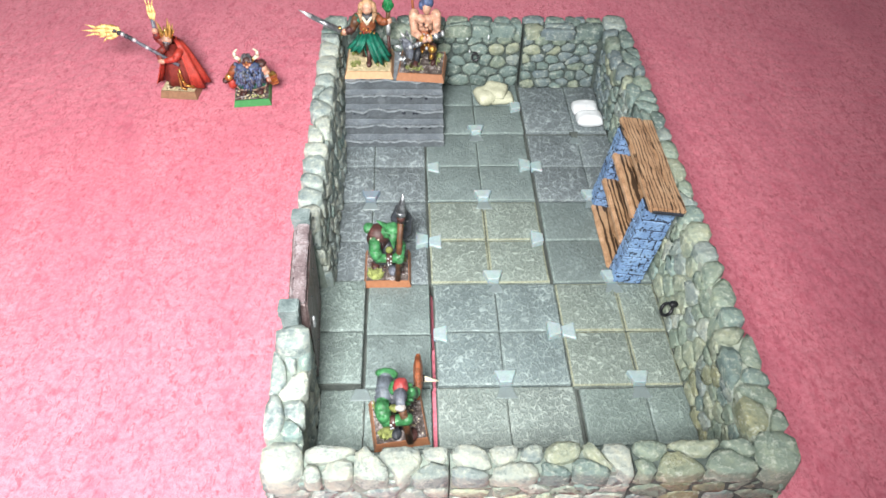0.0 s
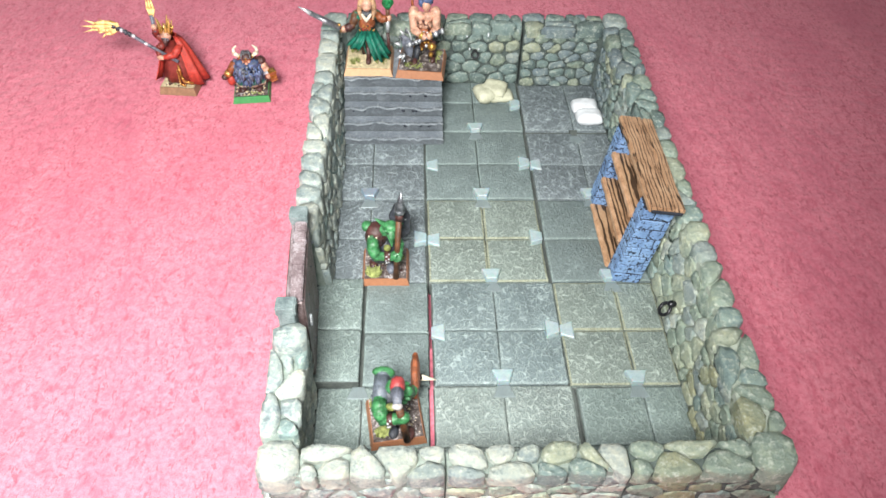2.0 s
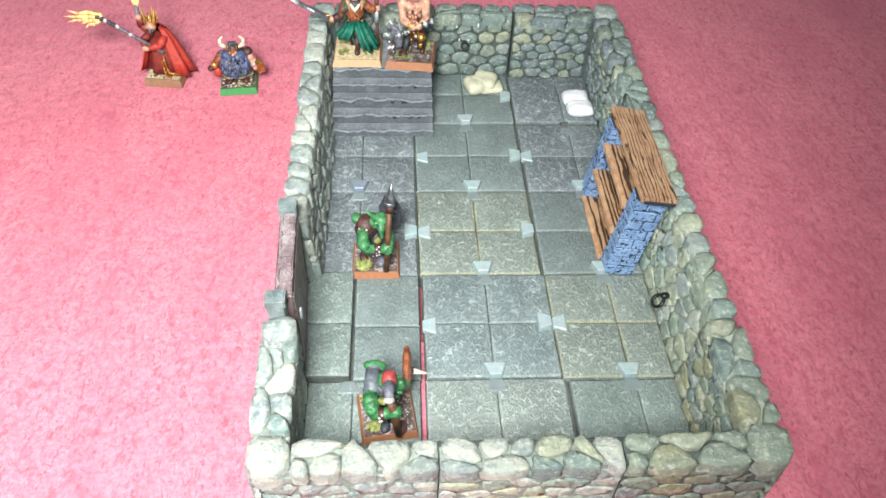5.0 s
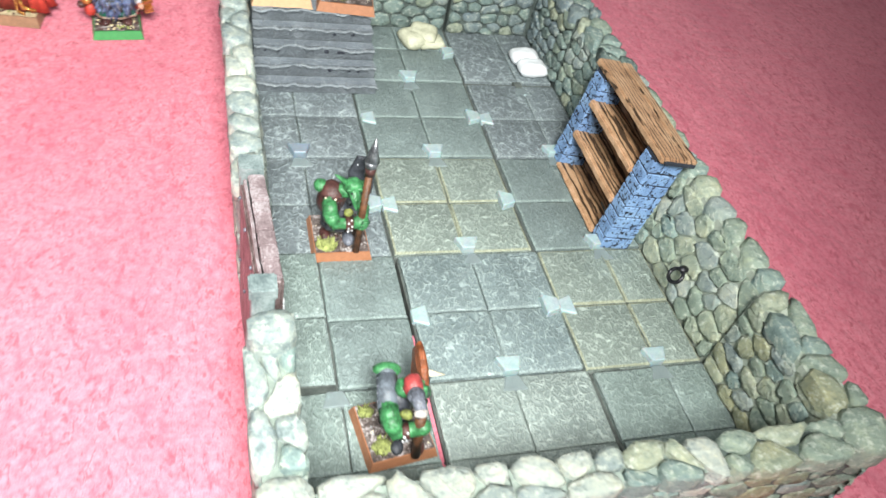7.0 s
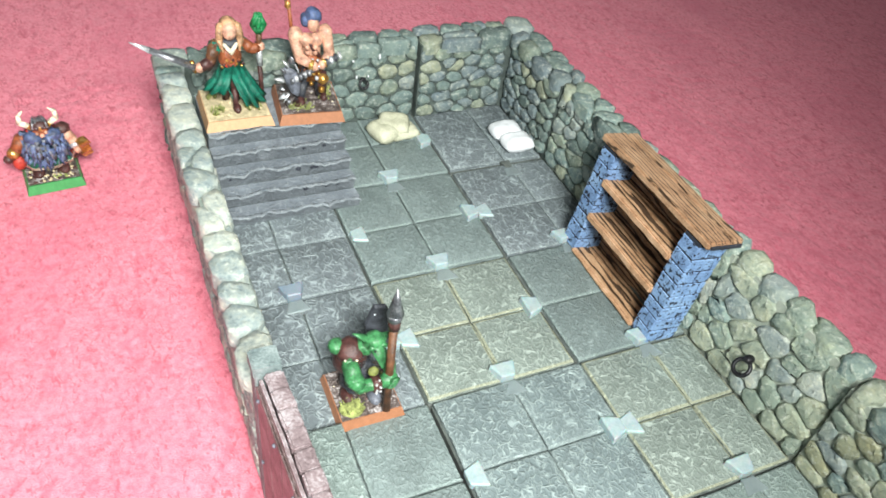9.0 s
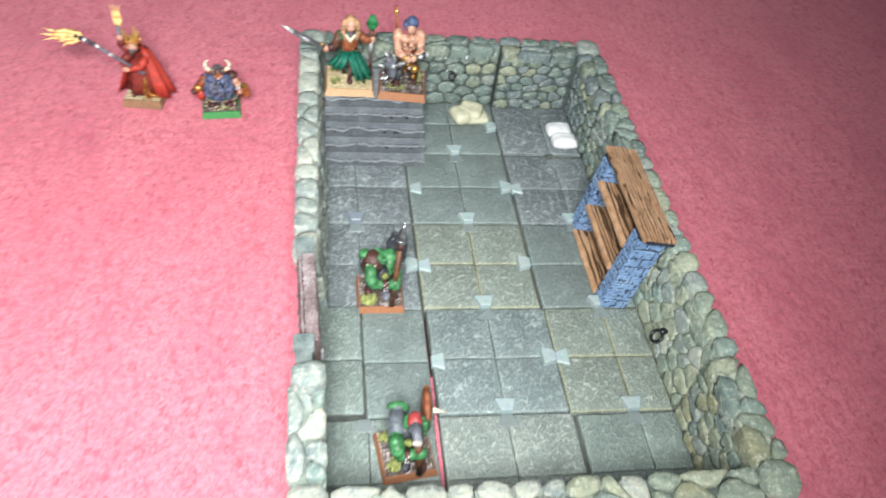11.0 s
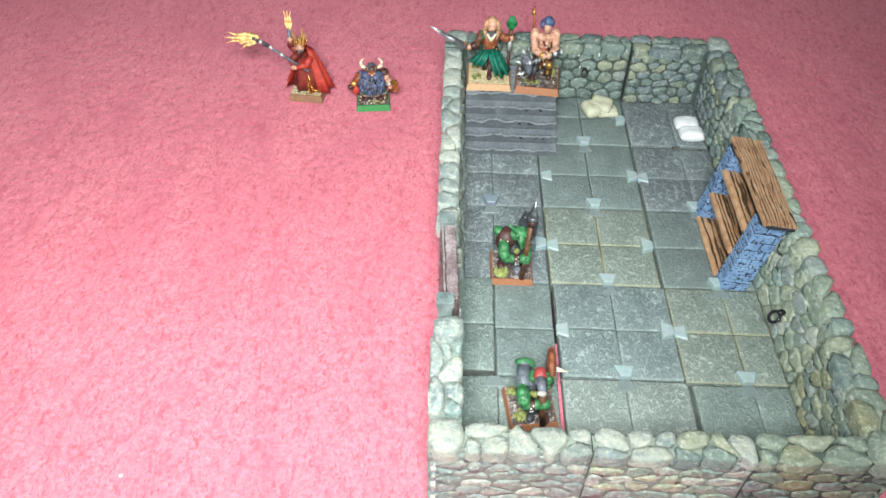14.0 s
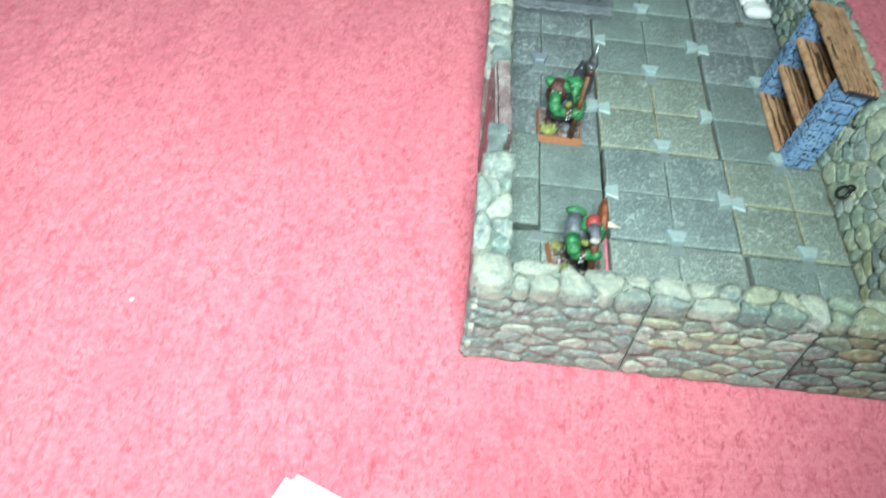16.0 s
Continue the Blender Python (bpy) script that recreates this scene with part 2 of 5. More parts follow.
DOORWOOD = material("door_brown", [(0.055, 0.036, 0.034), (0.130, 0.088, 0.086), (0.26, 0.205, 0.205)], 0.007, 0.0008, 0.45, bump=0.5)


def pile(nt, bsdf, co, ramp):
    """Cut pile: short dark partings between the fibres, and broad patches where it leans another way."""
    bsdf.inputs["Sheen Weight"].default_value, bsdf.inputs["Sheen Roughness"].default_value = 0.13, 0.5
    bsdf.inputs["Sheen Tint"].default_value = (1.0, 0.74, 0.82, 1)
    lean = nt.nodes.new("ShaderNodeMapping")
    lean.inputs["Scale"].default_value = (1, 0.45, 1)
    nt.links.new(co.outputs["Object"], lean.inputs["Vector"])
    colour = ramp.outputs["Color"]
    for scale, lo, hi, most, warp, shade in ((420, 0.585, 0.65, 0.52, 1.6, (0.35, 0.042, 0.070)), (190, 0.52, 0.72, 0.50, 1.0, (0.46, 0.068, 0.118)), (24, 0.45, 0.75, 0.45, 0.3, (0.57, 0.126, 0.195))):
        n = nt.nodes.new("ShaderNodeTexNoise")
        n.inputs["Scale"].default_value, n.inputs["Detail"].default_value, n.inputs["Distortion"].default_value = scale, 3, warp
        nt.links.new(lean.outputs["Vector"], n.inputs["Vector"])
        cut = nt.nodes.new("ShaderNodeMapRange")
        cut.inputs[1].default_value, cut.inputs[2].default_value = lo, hi
        cut.inputs[3].default_value, cut.inputs[4].default_value = 0.0, most
        nt.links.new(n.outputs["Fac"], cut.inputs[0])
        mix = nt.nodes.new("ShaderNodeMixRGB")
        mix.inputs[2].default_value = (*shade, 1)
        nt.links.new(cut.outputs[0], mix.inputs[0])
        nt.links.new(colour, mix.inputs[1])
        colour = mix.outputs[0]
    nt.links.new(colour, bsdf.inputs["Base Color"])


CARPET = material("carpet_pile", [(0.59, 0.134, 0.186), (0.74, 0.216, 0.283), (0.80, 0.284, 0.350)], 0.0020, 0.0006, 0.95, bump=0.6, depth=0.0007, contrast=(0.32, 0.66), extra=pile)


def grain(nt, bsdf, co, ramp, lines_per=170, thin=0.78, across="X"):
    """Wavering dark dashes along the board, cut into the wood."""
    streak = nt.nodes.new("ShaderNodeTexWave")
    streak.wave_type, streak.bands_direction = "BANDS", across
    streak.inputs["Scale"].default_value, streak.inputs["Distortion"].default_value = lines_per, 9.0
    streak.inputs["Detail"].default_value, streak.inputs["Detail Scale"].default_value = 3, 1.4
    place = nt.nodes.new("ShaderNodeMapping")
    place.inputs["Scale"].default_value = (1, 0.2, 0.8)
    info = nt.nodes.new("ShaderNodeObjectInfo")
    nt.links.new(info.outputs["Random"], place.inputs["Location"])
    nt.links.new(co.outputs["Object"], place.inputs["Vector"])
    nt.links.new(place.outputs["Vector"], streak.inputs["Vector"])
    lines = nt.nodes.new("ShaderNodeValToRGB")
    lines.color_ramp.elements[0].position, lines.color_ramp.elements[0].color = thin, (0, 0, 0, 1)
    lines.color_ramp.elements[1].position, lines.color_ramp.elements[1].color = thin + 0.16, (0.9, 0.9, 0.9, 1)
    nt.links.new(streak.outputs["Fac"], lines.inputs["Fac"])
    mix = nt.nodes.new("ShaderNodeMixRGB")
    mix.inputs[2].default_value = (0.022, 0.012, 0.008, 1)
    nt.links.new(lines.outputs["Color"], mix.inputs[0])
    nt.links.new(ramp.outputs["Color"], mix.inputs[1])
    nt.links.new(mix.outputs[0], bsdf.inputs["Base Color"])
    b = nt.nodes.new("ShaderNodeBump")
    b.invert = True
    b.inputs["Strength"].default_value, b.inputs["Distance"].default_value = 0.5, 0.0004
    nt.links.new(lines.outputs["Color"], b.inputs["Height"])
    nt.links.new(b.outputs["Normal"], bsdf.inputs["Normal"])


PLANK = material("painted_wood", [(0.28, 0.155, 0.085), (0.46, 0.275, 0.16), (0.56, 0.37, 0.23)], 0.008, 0.0008, 0.5, spread=0.1, extra=grain, bump=0)


def bold_grain(nt, bsdf, co, ramp):
    grain(nt, bsdf, co, ramp, 115, 0.53)


def back_grain(nt, bsdf, co, ramp):
    grain(nt, bsdf, co, ramp, 140, 0.60, "Z")


DARKPLANK = material("painted_wood_bold", [(0.26, 0.145, 0.075), (0.46, 0.275, 0.155), (0.56, 0.365, 0.22)], 0.008, 0.0008, 0.5, spread=0.1, extra=bold_grain, bump=0)
EDGEWOOD = material("painted_wood_edge", [(0.36, 0.20, 0.11), (0.56, 0.34, 0.20), (0.66, 0.44, 0.29)], 0.006, 0.0008, 0.5, bump=0.4)
BACKWOOD = material("painted_wood_back", [(0.20, 0.115, 0.060), (0.40, 0.250, 0.145), (0.52, 0.35, 0.215)], 0.006, 0.0010, 0.55, bump=0, extra=back_grain)


def flecks(nt, bsdf, co, ramp):
    n = nt.nodes.new("ShaderNodeTexNoise")
    n.inputs["Scale"].default_value, n.inputs["Detail"].default_value, n.inputs["Distortion"].default_value = 560, 3, 0.8
    nt.links.new(co.outputs["Object"], n.inputs["Vector"])
    r = nt.nodes.new("ShaderNodeValToRGB")
    r.color_ramp.elements[0].position, r.color_ramp.elements[0].color = 0.558, (0, 0, 0, 1)
    r.color_ramp.elements[1].position, r.color_ramp.elements[1].color = 0.595, (1, 1, 1, 1)
    nt.links.new(n.outputs["Fac"], r.inputs["Fac"])
    mix = nt.nodes.new("ShaderNodeMixRGB")
    mix.inputs[2].default_value = (0.012, 0.015, 0.03, 1)
    nt.links.new(r.outputs["Color"], mix.inputs[0])
    nt.links.new(ramp.outputs["Color"], mix.inputs[1])
    nt.links.new(mix.outputs[0], bsdf.inputs["Base Color"])


BLUEBRICK = material("blue_brick", [(0.13, 0.215, 0.39), (0.205, 0.335, 0.57), (0.30, 0.45, 0.68)], 0.008, 0.0008, 0.55, bump=0.6, spread=0.12, extra=flecks)
MORTAR = material("black_mortar", [(0.012, 0.014, 0.022), (0.03, 0.035, 0.05)], 0.004, 0.0008, 0.7)


def milky(nt, bsdf, co, ramp):
    bsdf.inputs["Transmission Weight"].default_value, bsdf.inputs["IOR"].default_value = 0.35, 1.45
    bsdf.inputs["Subsurface Weight"].default_value, bsdf.inputs["Subsurface Scale"].default_value = 0.2, 0.002


CLIP = material("milky_plastic", [(0.44, 0.58, 0.60), (0.62, 0.74, 0.75)], 0.003, 0.001, 0.42, bump=0.05, extra=milky)
BLUECLIP = material("blue_plastic", [(0.26, 0.33, 0.40), (0.36, 0.43, 0.51)], 0.006, 0.001, 0.42, bump=0.05, extra=milky)


def clear(nt, bsdf, co, ramp):
    bsdf.inputs["Transmission Weight"].default_value, bsdf.inputs["IOR"].default_value = 0.7, 1.3


CLEARCLIP = material("clear_plastic", [(0.50, 0.60, 0.62), (0.62, 0.72, 0.73)], 0.006, 0.001, 0.35, bump=0.05, extra=clear)
IRON = material("black_iron", [(0.010, 0.010, 0.012), (0.05, 0.05, 0.055)], 0.003, 0.0006, 0.3, 0.6)
SILVER = material("silver_paint", [(0.20, 0.21, 0.23), (0.60, 0.62, 0.64), (0.85, 0.86, 0.88)], 0.003, 0.0006, 0.35, 0.45)
STEEL = material("steel_paint", [(0.10, 0.105, 0.12), (0.24, 0.25, 0.27), (0.5, 0.5, 0.53)], 0.003, 0.0006, 0.35, 0.7)
COPPER = material("copper_paint", [(0.10, 0.03, 0.012), (0.42, 0.15, 0.04), (0.75, 0.36, 0.12)], 0.003, 0.0005, 0.3, 0.5)
GOLD = material("gold_paint", [(0.22, 0.09, 0.02), (0.60, 0.33, 0.08), (0.9, 0.6, 0.22)], 0.003, 0.0005, 0.3, 0.8)
SACK = material("sack_cloth", [(0.38, 0.385, 0.27), (0.52, 0.52, 0.385), (0.62, 0.62, 0.48)], 0.006, 0.0007, 0.8, bump=0.4)
WHITE = material("white_primer", [(0.72, 0.75, 0.78), (0.80, 0.82, 0.84)], 0.008, 0.0008, 0.6, bump=0.2)


def paint(name, c, rough=0.5, vary=0.55):
    return material(name, [tuple(v * (1 - vary) for v in c), c, tuple(min(1, v * (1 + vary)) for v in c)], 0.0028, 0.0006, rough, bump=0.5, contrast=(0.38, 0.62))


GREEN = paint("green_skin", (0.048, 0.185, 0.070), 0.3)
ARMOUR = paint("blue_grey_armour", (0.125, 0.145, 0.17), 0.35, 0.35)
FLESH = paint("flesh_paint", (0.54, 0.30, 0.21), 0.4, 0.45)
RED = paint("red_cloth", (0.42, 0.045, 0.030), 0.5, 0.30)
CAPRED = paint("dull_red_paint", (0.33, 0.05, 0.05), 0.4, 0.3)
PALEGREY = paint("pale_grey_paint", (0.36, 0.33, 0.31), 0.45, 0.3)
DARKRED = paint("dark_red_cloth", (0.20, 0.030, 0.022), 0.5, 0.3)
BROWN = paint("brown_leather", (0.066, 0.026, 0.023), 0.42)
SHAFT = paint("brown_wood_paint", (0.115, 0.050, 0.024), 0.45)
RUST = paint("rust_brown_paint", (0.23, 0.068, 0.026), 0.45)
GREY = paint("grey_paint", (0.13, 0.14, 0.17), 0.4)
SHIELD = paint("dark_slate_paint", (0.042, 0.046, 0.056), 0.45)
DULL = paint("dull_yellow_cloth", (0.17, 0.19, 0.05), 0.7)
BLACK = paint("black_paint", (0.018, 0.018, 0.02), 0.35)
BLUE = paint("blue_beard_paint", (0.060, 0.088, 0.175), 0.5, 0.6)
PALEBLUE = paint("pale_blue_paint", (0.12, 0.16, 0.28), 0.5, 0.5)
TEAL = paint("teal_cloth", (0.008, 0.13, 0.085), 0.45)
YELLOW = paint("yellow_flame", (0.90, 0.64, 0.25), 0.5, 0.28)
BLOND = paint("blond_hair", (0.38, 0.22, 0.12), 0.5)
IVORY = paint("ivory_horn", (0.75, 0.68, 0.52), 0.4, 0.25)
HAIR = paint("straw_hair", (0.42, 0.24, 0.06), 0.5, 0.4)
LEAF = paint("leaf_green", (0.01, 0.16, 0.05), 0.45)
FLOCK = paint("green_flock", (0.27, 0.30, 0.10), 0.9, 0.45)
SAND = paint("sand_flock", (0.56, 0.47, 0.29), 0.9, 0.35)
GRAVEL = material("gravel_base", [(0.03, 0.025, 0.025), (0.13, 0.10, 0.09), (0.62, 0.58, 0.58)], 0.004, 0.0008, 0.4, bump=0.9, contrast=(0.36, 0.66))
RIM_BROWN = paint("rim_brown", (0.36, 0.155, 0.078), 0.5, 0.12)
RIM_TAN = paint("rim_tan", (0.56, 0.34, 0.19), 0.5, 0.1)
RIM_GREEN = paint("rim_green", (0.05, 0.27, 0.08), 0.5, 0.12)
RIM_MUD = paint("rim_mud", (0.27, 0.16, 0.09), 0.5, 0.2)


# ---- building helpers ----
def thing(name, at, label="", category="", group="", kind="", turn=(0, 0, 0)):
    """An empty at the base of a thing; at is in tiles."""
    ob = new(name)
    ob.empty_display_size = 0.01
    ob.matrix_world = pose(*(T * v for v in at), *turn)
    ob["home"] = at
    return tagged(ob, label, category, group, kind)


def home(ob):
    while ob.parent:
        ob = ob.parent
    return tuple(ob["home"])


def finish(ob, parent, label, smooth):
    if parent:
        ob.parent = parent
    if label:
        ob["label"] = label
    for p in ob.data.polygons:
        p.use_smooth = smooth
    return ob


def part(name, bm, mat, parent, label="", local=False, smooth=False):
    """One mesh under a thing. The bmesh is in tiles: of the place, or of the thing where local."""
    off = (0, 0, 0) if local or parent is None else home(parent)
    for v in bm.verts:
        v.co = (v.co - Vector(off)) * T
    me = bpy.data.meshes.new(name)
    bm.to_mesh(me)
    bm.free()
    for m in mat if isinstance(mat, list) else [mat]:
        me.materials.append(m)
    return finish(new(name, me), parent, label, smooth)


def raw(name, verts, faces, mat, parent, label="", smooth=True, local=False):
    off = np.array((0, 0, 0) if local or parent is None else home(parent))
    me = bpy.data.meshes.new(name)
    me.from_pydata([tuple((np.array(v) - off) * T) for v in verts], [], faces)
    me.materials.append(mat)
    return finish(new(name, me), parent, label, smooth)


def box(bm, lo, hi, bevel=0.0, seg=1):
    made = bmesh.ops.create_cube(bm, size=1)["verts"]
    for v in made:
        v.co = Vector([lo[k] + (hi[k] - lo[k]) * (v.co[k] + 0.5) for k in range(3)])
    if bevel:
        edges = {e for v in made for e in v.link_edges}
        bmesh.ops.bevel(bm, geom=list(edges), offset=bevel, segments=seg, affect="EDGES")
    return bm


def rumple(bm, amount, size, seed=0.0, axes=(1, 1, 1)):
    for v in bm.verts:
        d = noise.noise_vector(v.co / size + Vector((seed, seed * 1.7, seed * 0.3)))
        v.co += Vector([amount * d[k] * axes[k] for k in range(3)])
    return bm


# ---- stones ----
def clipped(poly, p, q):
    """The part of a polygon that lies nearer to p than to q."""
    mid, way = (p + q) / 2, q - p
    out = []
    for k in range(len(poly)):
        a, b = poly[k], poly[(k + 1) % len(poly)]
        da, db = (a - mid) @ way, (b - mid) @ way
        if da <= 0:
            out.append(a)
        if da * db < 0:
            out.append(a + (b - a) * (da / (da - db)))
    return out


def packing(u0, u1, v0, v1, wide, high, rng, jitter=0.55):
    """Irregular stones that fill a rectangle, laid in rough courses: polygons."""
    rows = max(1, round((v1 - v0) / high))
    seeds = []
    for r in range(rows):
        n = max(1, round((u1 - u0) / (wide * rng.uniform(0.8, 1.25))))
        for k in range(n):
            u = u0 + (u1 - u0) * (k + 0.5 + (rng.random() - 0.5) * jitter + (0.25 if r % 2 else -0.25) * (n > 2)) / n
            v = v0 + (v1 - v0) * (r + 0.5 + (rng.random() - 0.5) * jitter * 0.7) / rows
            seeds.append((min(max(u, u0 + 0.02), u1 - 0.02), v))
    seeds = np.array(seeds)
    stretch = np.array([high / wide, 1.0])
    flat = seeds * stretch
    cells = []
    for k, p in enumerate(flat):
        poly = [np.array(c) * stretch for c in ((u0, v0), (u1, v0), (u1, v1), (u0, v1))]
        order = np.argsort(((flat - p) ** 2).sum(1))[1:22]
        for j in order:
            poly = clipped(poly, p, flat[j])
            if len(poly) < 3:
                break
        if len(poly) >= 3:
            cells.append([c / stretch for c in poly])
    return cells


def cobble(poly, gap, depth, sink, rng):
    """Rings of one rounded stone over a polygon: rows of (u, v, height) and faces."""
    pts = np.array(poly)
    keep = [k for k in range(len(pts)) if np.linalg.norm(pts[k] - pts[k - 1]) > 0.018]
    pts = pts[keep] if len(keep) > 2 else pts
    mid = pts.mean(0)
    size = np.linalg.norm(pts - mid, axis=1).mean()
    soft = []
    for k in range(len(pts)):
        a, b = pts[k], pts[(k + 1) % len(pts)]
        soft += [a * 0.76 + b * 0.24, a * 0.24 + b * 0.76]
    pts = np.array(soft)
    shrink = max(0.55, 1 - gap / size)
    n = len(pts)
    tilt = rng.uniform(-0.25, 0.25, 2) * depth / max(size, 0.03)
    high = depth * rng.uniform(0.7, 1.2)
    verts = []
    for scale, up in ((1.0, -sink), (0.99, 0.45 * high), (0.90, 0.90 * high), (0.50, high)):
        ring = mid + (pts - mid) * shrink * scale
        for q in ring:
            j = rng.uniform(-1, 1, 3) * 0.008 * (up > 0)
            verts.append((q[0] + j[0], q[1] + j[1], up + j[2] + ((q - mid) @ tilt if up > 0 else 0)))
    faces = [(r * n + k, r * n + (k + 1) % n, (r + 1) * n + (k + 1) % n, (r + 1) * n + k) for r in range(3) for k in range(n)]
    faces.append(tuple(3 * n + k for k in range(n)))
    return verts, faces


def stone_face(parent, mat, o, u, v, n, span, wide, high, gap, depth, rng, sink=0.02, name="stone", jitter=0.55):
    """Stones over the rectangle span (u0, u1, v0, v1) of a plane with origin o and axes u, v, n."""
    o, u, v, n = (np.array(a, float) for a in (o, u, v, n))
    for poly in packing(*span, wide, high, rng, jitter):
        verts, faces = cobble(poly, gap, depth, sink, rng)
        place = [o + a * u + b * v + c * n for a, b, c in verts]
        if np.cross(u, v) @ n < 0:
            faces = [f[::-1] for f in faces]
        raw(name, place, faces, mat, parent)


def wall_arm(parent, mat, a, b, inner, thick, top=0.72, batter=0.0, seed=0, inner_ends=(0, 0), outer_ends=(0, 0), top_rows=None, grout=None, proud=0.028, outer=None, size=(0.165, 0.112), joint=0.007):
    """A stone wall along the outer line a-b. inner: the unit normal towards the room. *_ends: lengths left free at the two ends."""
    rng = np.random.default_rng(seed)
    a, b, n = np.array((*a, 0.0)), np.array((*b, 0.0)), np.array((*inner, 0.0))
    length = np.linalg.norm(b - a)
    d, up = (b - a) / length, np.array((0, 0, 1.0))
    lo = a + n * 0.036 + d * (0.05 if outer_ends[0] else 0.002)
    hi = b + n * (thick - 0.010 - proud) - d * (0.05 if outer_ends[1] else 0.002)
    core = bmesh.new()
    box(core, (min(lo[0], hi[0]), min(lo[1], hi[1]), PILE), (max(lo[0], hi[0]), max(lo[1], hi[1]), top - 0.06))
    for v in core.verts:
        if v.co.z > 0 and (v.co - Vector(a)).dot(Vector(n)) > thick / 2:
            v.co -= Vector(n) * batter * top
    part("wall_core", core, grout or GROUT, parent)
    g = 0.002
    stone_face(parent, outer or mat, a + n * 0.045, d, up, -n, (g, length - g, PILE, top - 0.10), 0.20, 0.108, 0.006, 0.019, rng, jitter=0.7)
    lean = up - n * batter
    stone_face(parent, mat, a + n * (thick - 0.012 - proud), d, lean, n, (inner_ends[0] + g, length - inner_ends[1] - g, 0.0, top - 0.09), *size, joint, proud, rng, jitter=0.8)
    rows = top_rows or 0.13
    stone_face(parent, mat, a + up * (top - 0.055), d, n, up, (outer_ends[0] + g, length - outer_ends[1] - g, -0.012, thick - batter * top + 0.004), 0.20, rows, 0.009, 0.042, rng, sink=0.075, jitter=1.05)


def flag_mesh(x0, x1, y0, y1, z, rng, low=-0.05):
    """A flagstone with softened edges and a slightly uneven top."""
    n = 5
    us = [0, 0.016 / max(x1 - x0, 0.05), 0.5, 1 - 0.016 / max(x1 - x0, 0.05), 1]
    vs = [0, 0.016 / max(y1 - y0, 0.05), 0.5, 1 - 0.016 / max(y1 - y0, 0.05), 1]
    verts, faces = [], []
    for j in range(n):
        for i in range(n):
            edge = i in (0, 4) or j in (0, 4)
            corner = i in (0, 4) and j in (0, 4)
            dz = -0.006 if edge else rng.uniform(-0.003, 0.004)
            jx, jy = (rng.uniform(-0.004, 0.004, 2)) if edge else (0, 0)
            if corner:
                dz -= 0.004
            verts.append((x0 + (x1 - x0) * us[i] + jx, y0 + (y1 - y0) * vs[j] + jy, z + dz))
    faces = [(j * n + i, j * n + i + 1, (j + 1) * n + i + 1, (j + 1) * n + i) for j in range(n - 1) for i in range(n - 1)]
    rim = [i for i in range(n)] + [j * n + n - 1 for j in range(1, n)] + [(n - 1) * n + i for i in range(n - 2, -1, -1)] + [j * n for j in range(n - 2, 0, -1)]
    base = len(verts)
    verts += [(verts[k][0], verts[k][1], low) for k in rim]
    m = len(rim)
    faces += [(rim[(k + 1) % m], rim[k], base + k, base + (k + 1) % m) for k in range(m)]
    return verts, faces


def flags(parent, kind, xs, ys, seed, z=0.0, groove=0.007):
    rng = np.random.default_rng(seed)
    for x0, x1 in zip(xs, xs[1:]):
        for y0, y1 in zip(ys, ys[1:]):
            verts, faces = flag_mesh(x0 + groove / 2, x1 - groove / 2, y0 + groove / 2, y1 - groove / 2, z + rng.uniform(-0.004, 0.004), rng)
            flag = raw("flagstone", verts, faces, FLOOR[kind], parent, smooth=True)
            flag.data.materials.append(WORN[kind])
            for k, p in enumerate(flag.data.polygons):
                p.use_smooth = k < 16
                p.material_index = int(k < 16 and (k % 4 in (0, 3) or k // 4 in (0, 3)))


def slab(parent, x0, x1, y0, y1):
    bm = bmesh.new()
    box(bm, (x0, y0, PILE), (x1, y1, -0.03), 0.008)
    part("base_slab", bm, JOINT, parent)


XL, XR, YN, YF = -1.03, 2.08, -2.08, 3.08      # outer lines of the walls

# ---- carpet ----
bm = bmesh.new()
box(bm, (-9.4, -6.6, -0.6), (11.4, 12.6, PILE - 0.06))
tagged(part("carpet_floor", bm, CARPET, None), "pink-red deep pile carpet covering the floor", "carpet", kind="structure")

rng = np.random.default_rng(5)


def stretches(*runs):
    """Grid lines along one axis: runs of (start, end, step)."""
    lines = np.concatenate([np.arange(lo, hi - 0.6 * step, step) for lo, hi, step in runs])
    return lines[np.concatenate([[True], np.diff(lines) > 0.012])]


xs = stretches((-9.3, -5.6, 0.05), (-5.6, -0.95, 0.0165), (-0.95, -0.06, 0.06), (-0.06, 0.06, 0.0165), (0.06, 2.0, 0.06), (2.0, 4.2, 0.0165), (4.2, 11.3, 0.05))
ys = stretches((-6.5, -3.6, 0.05), (-3.6, 4.2, 0.0165), (4.2, 12.5, 0.05))
nx, ny = len(xs), len(ys)
gx, gy = np.meshgrid(xs, ys)
gx = gx + rng.uniform(-0.005, 0.005, gx.shape)
gy = gy + rng.uniform(-0.005, 0.005, gy.shape)


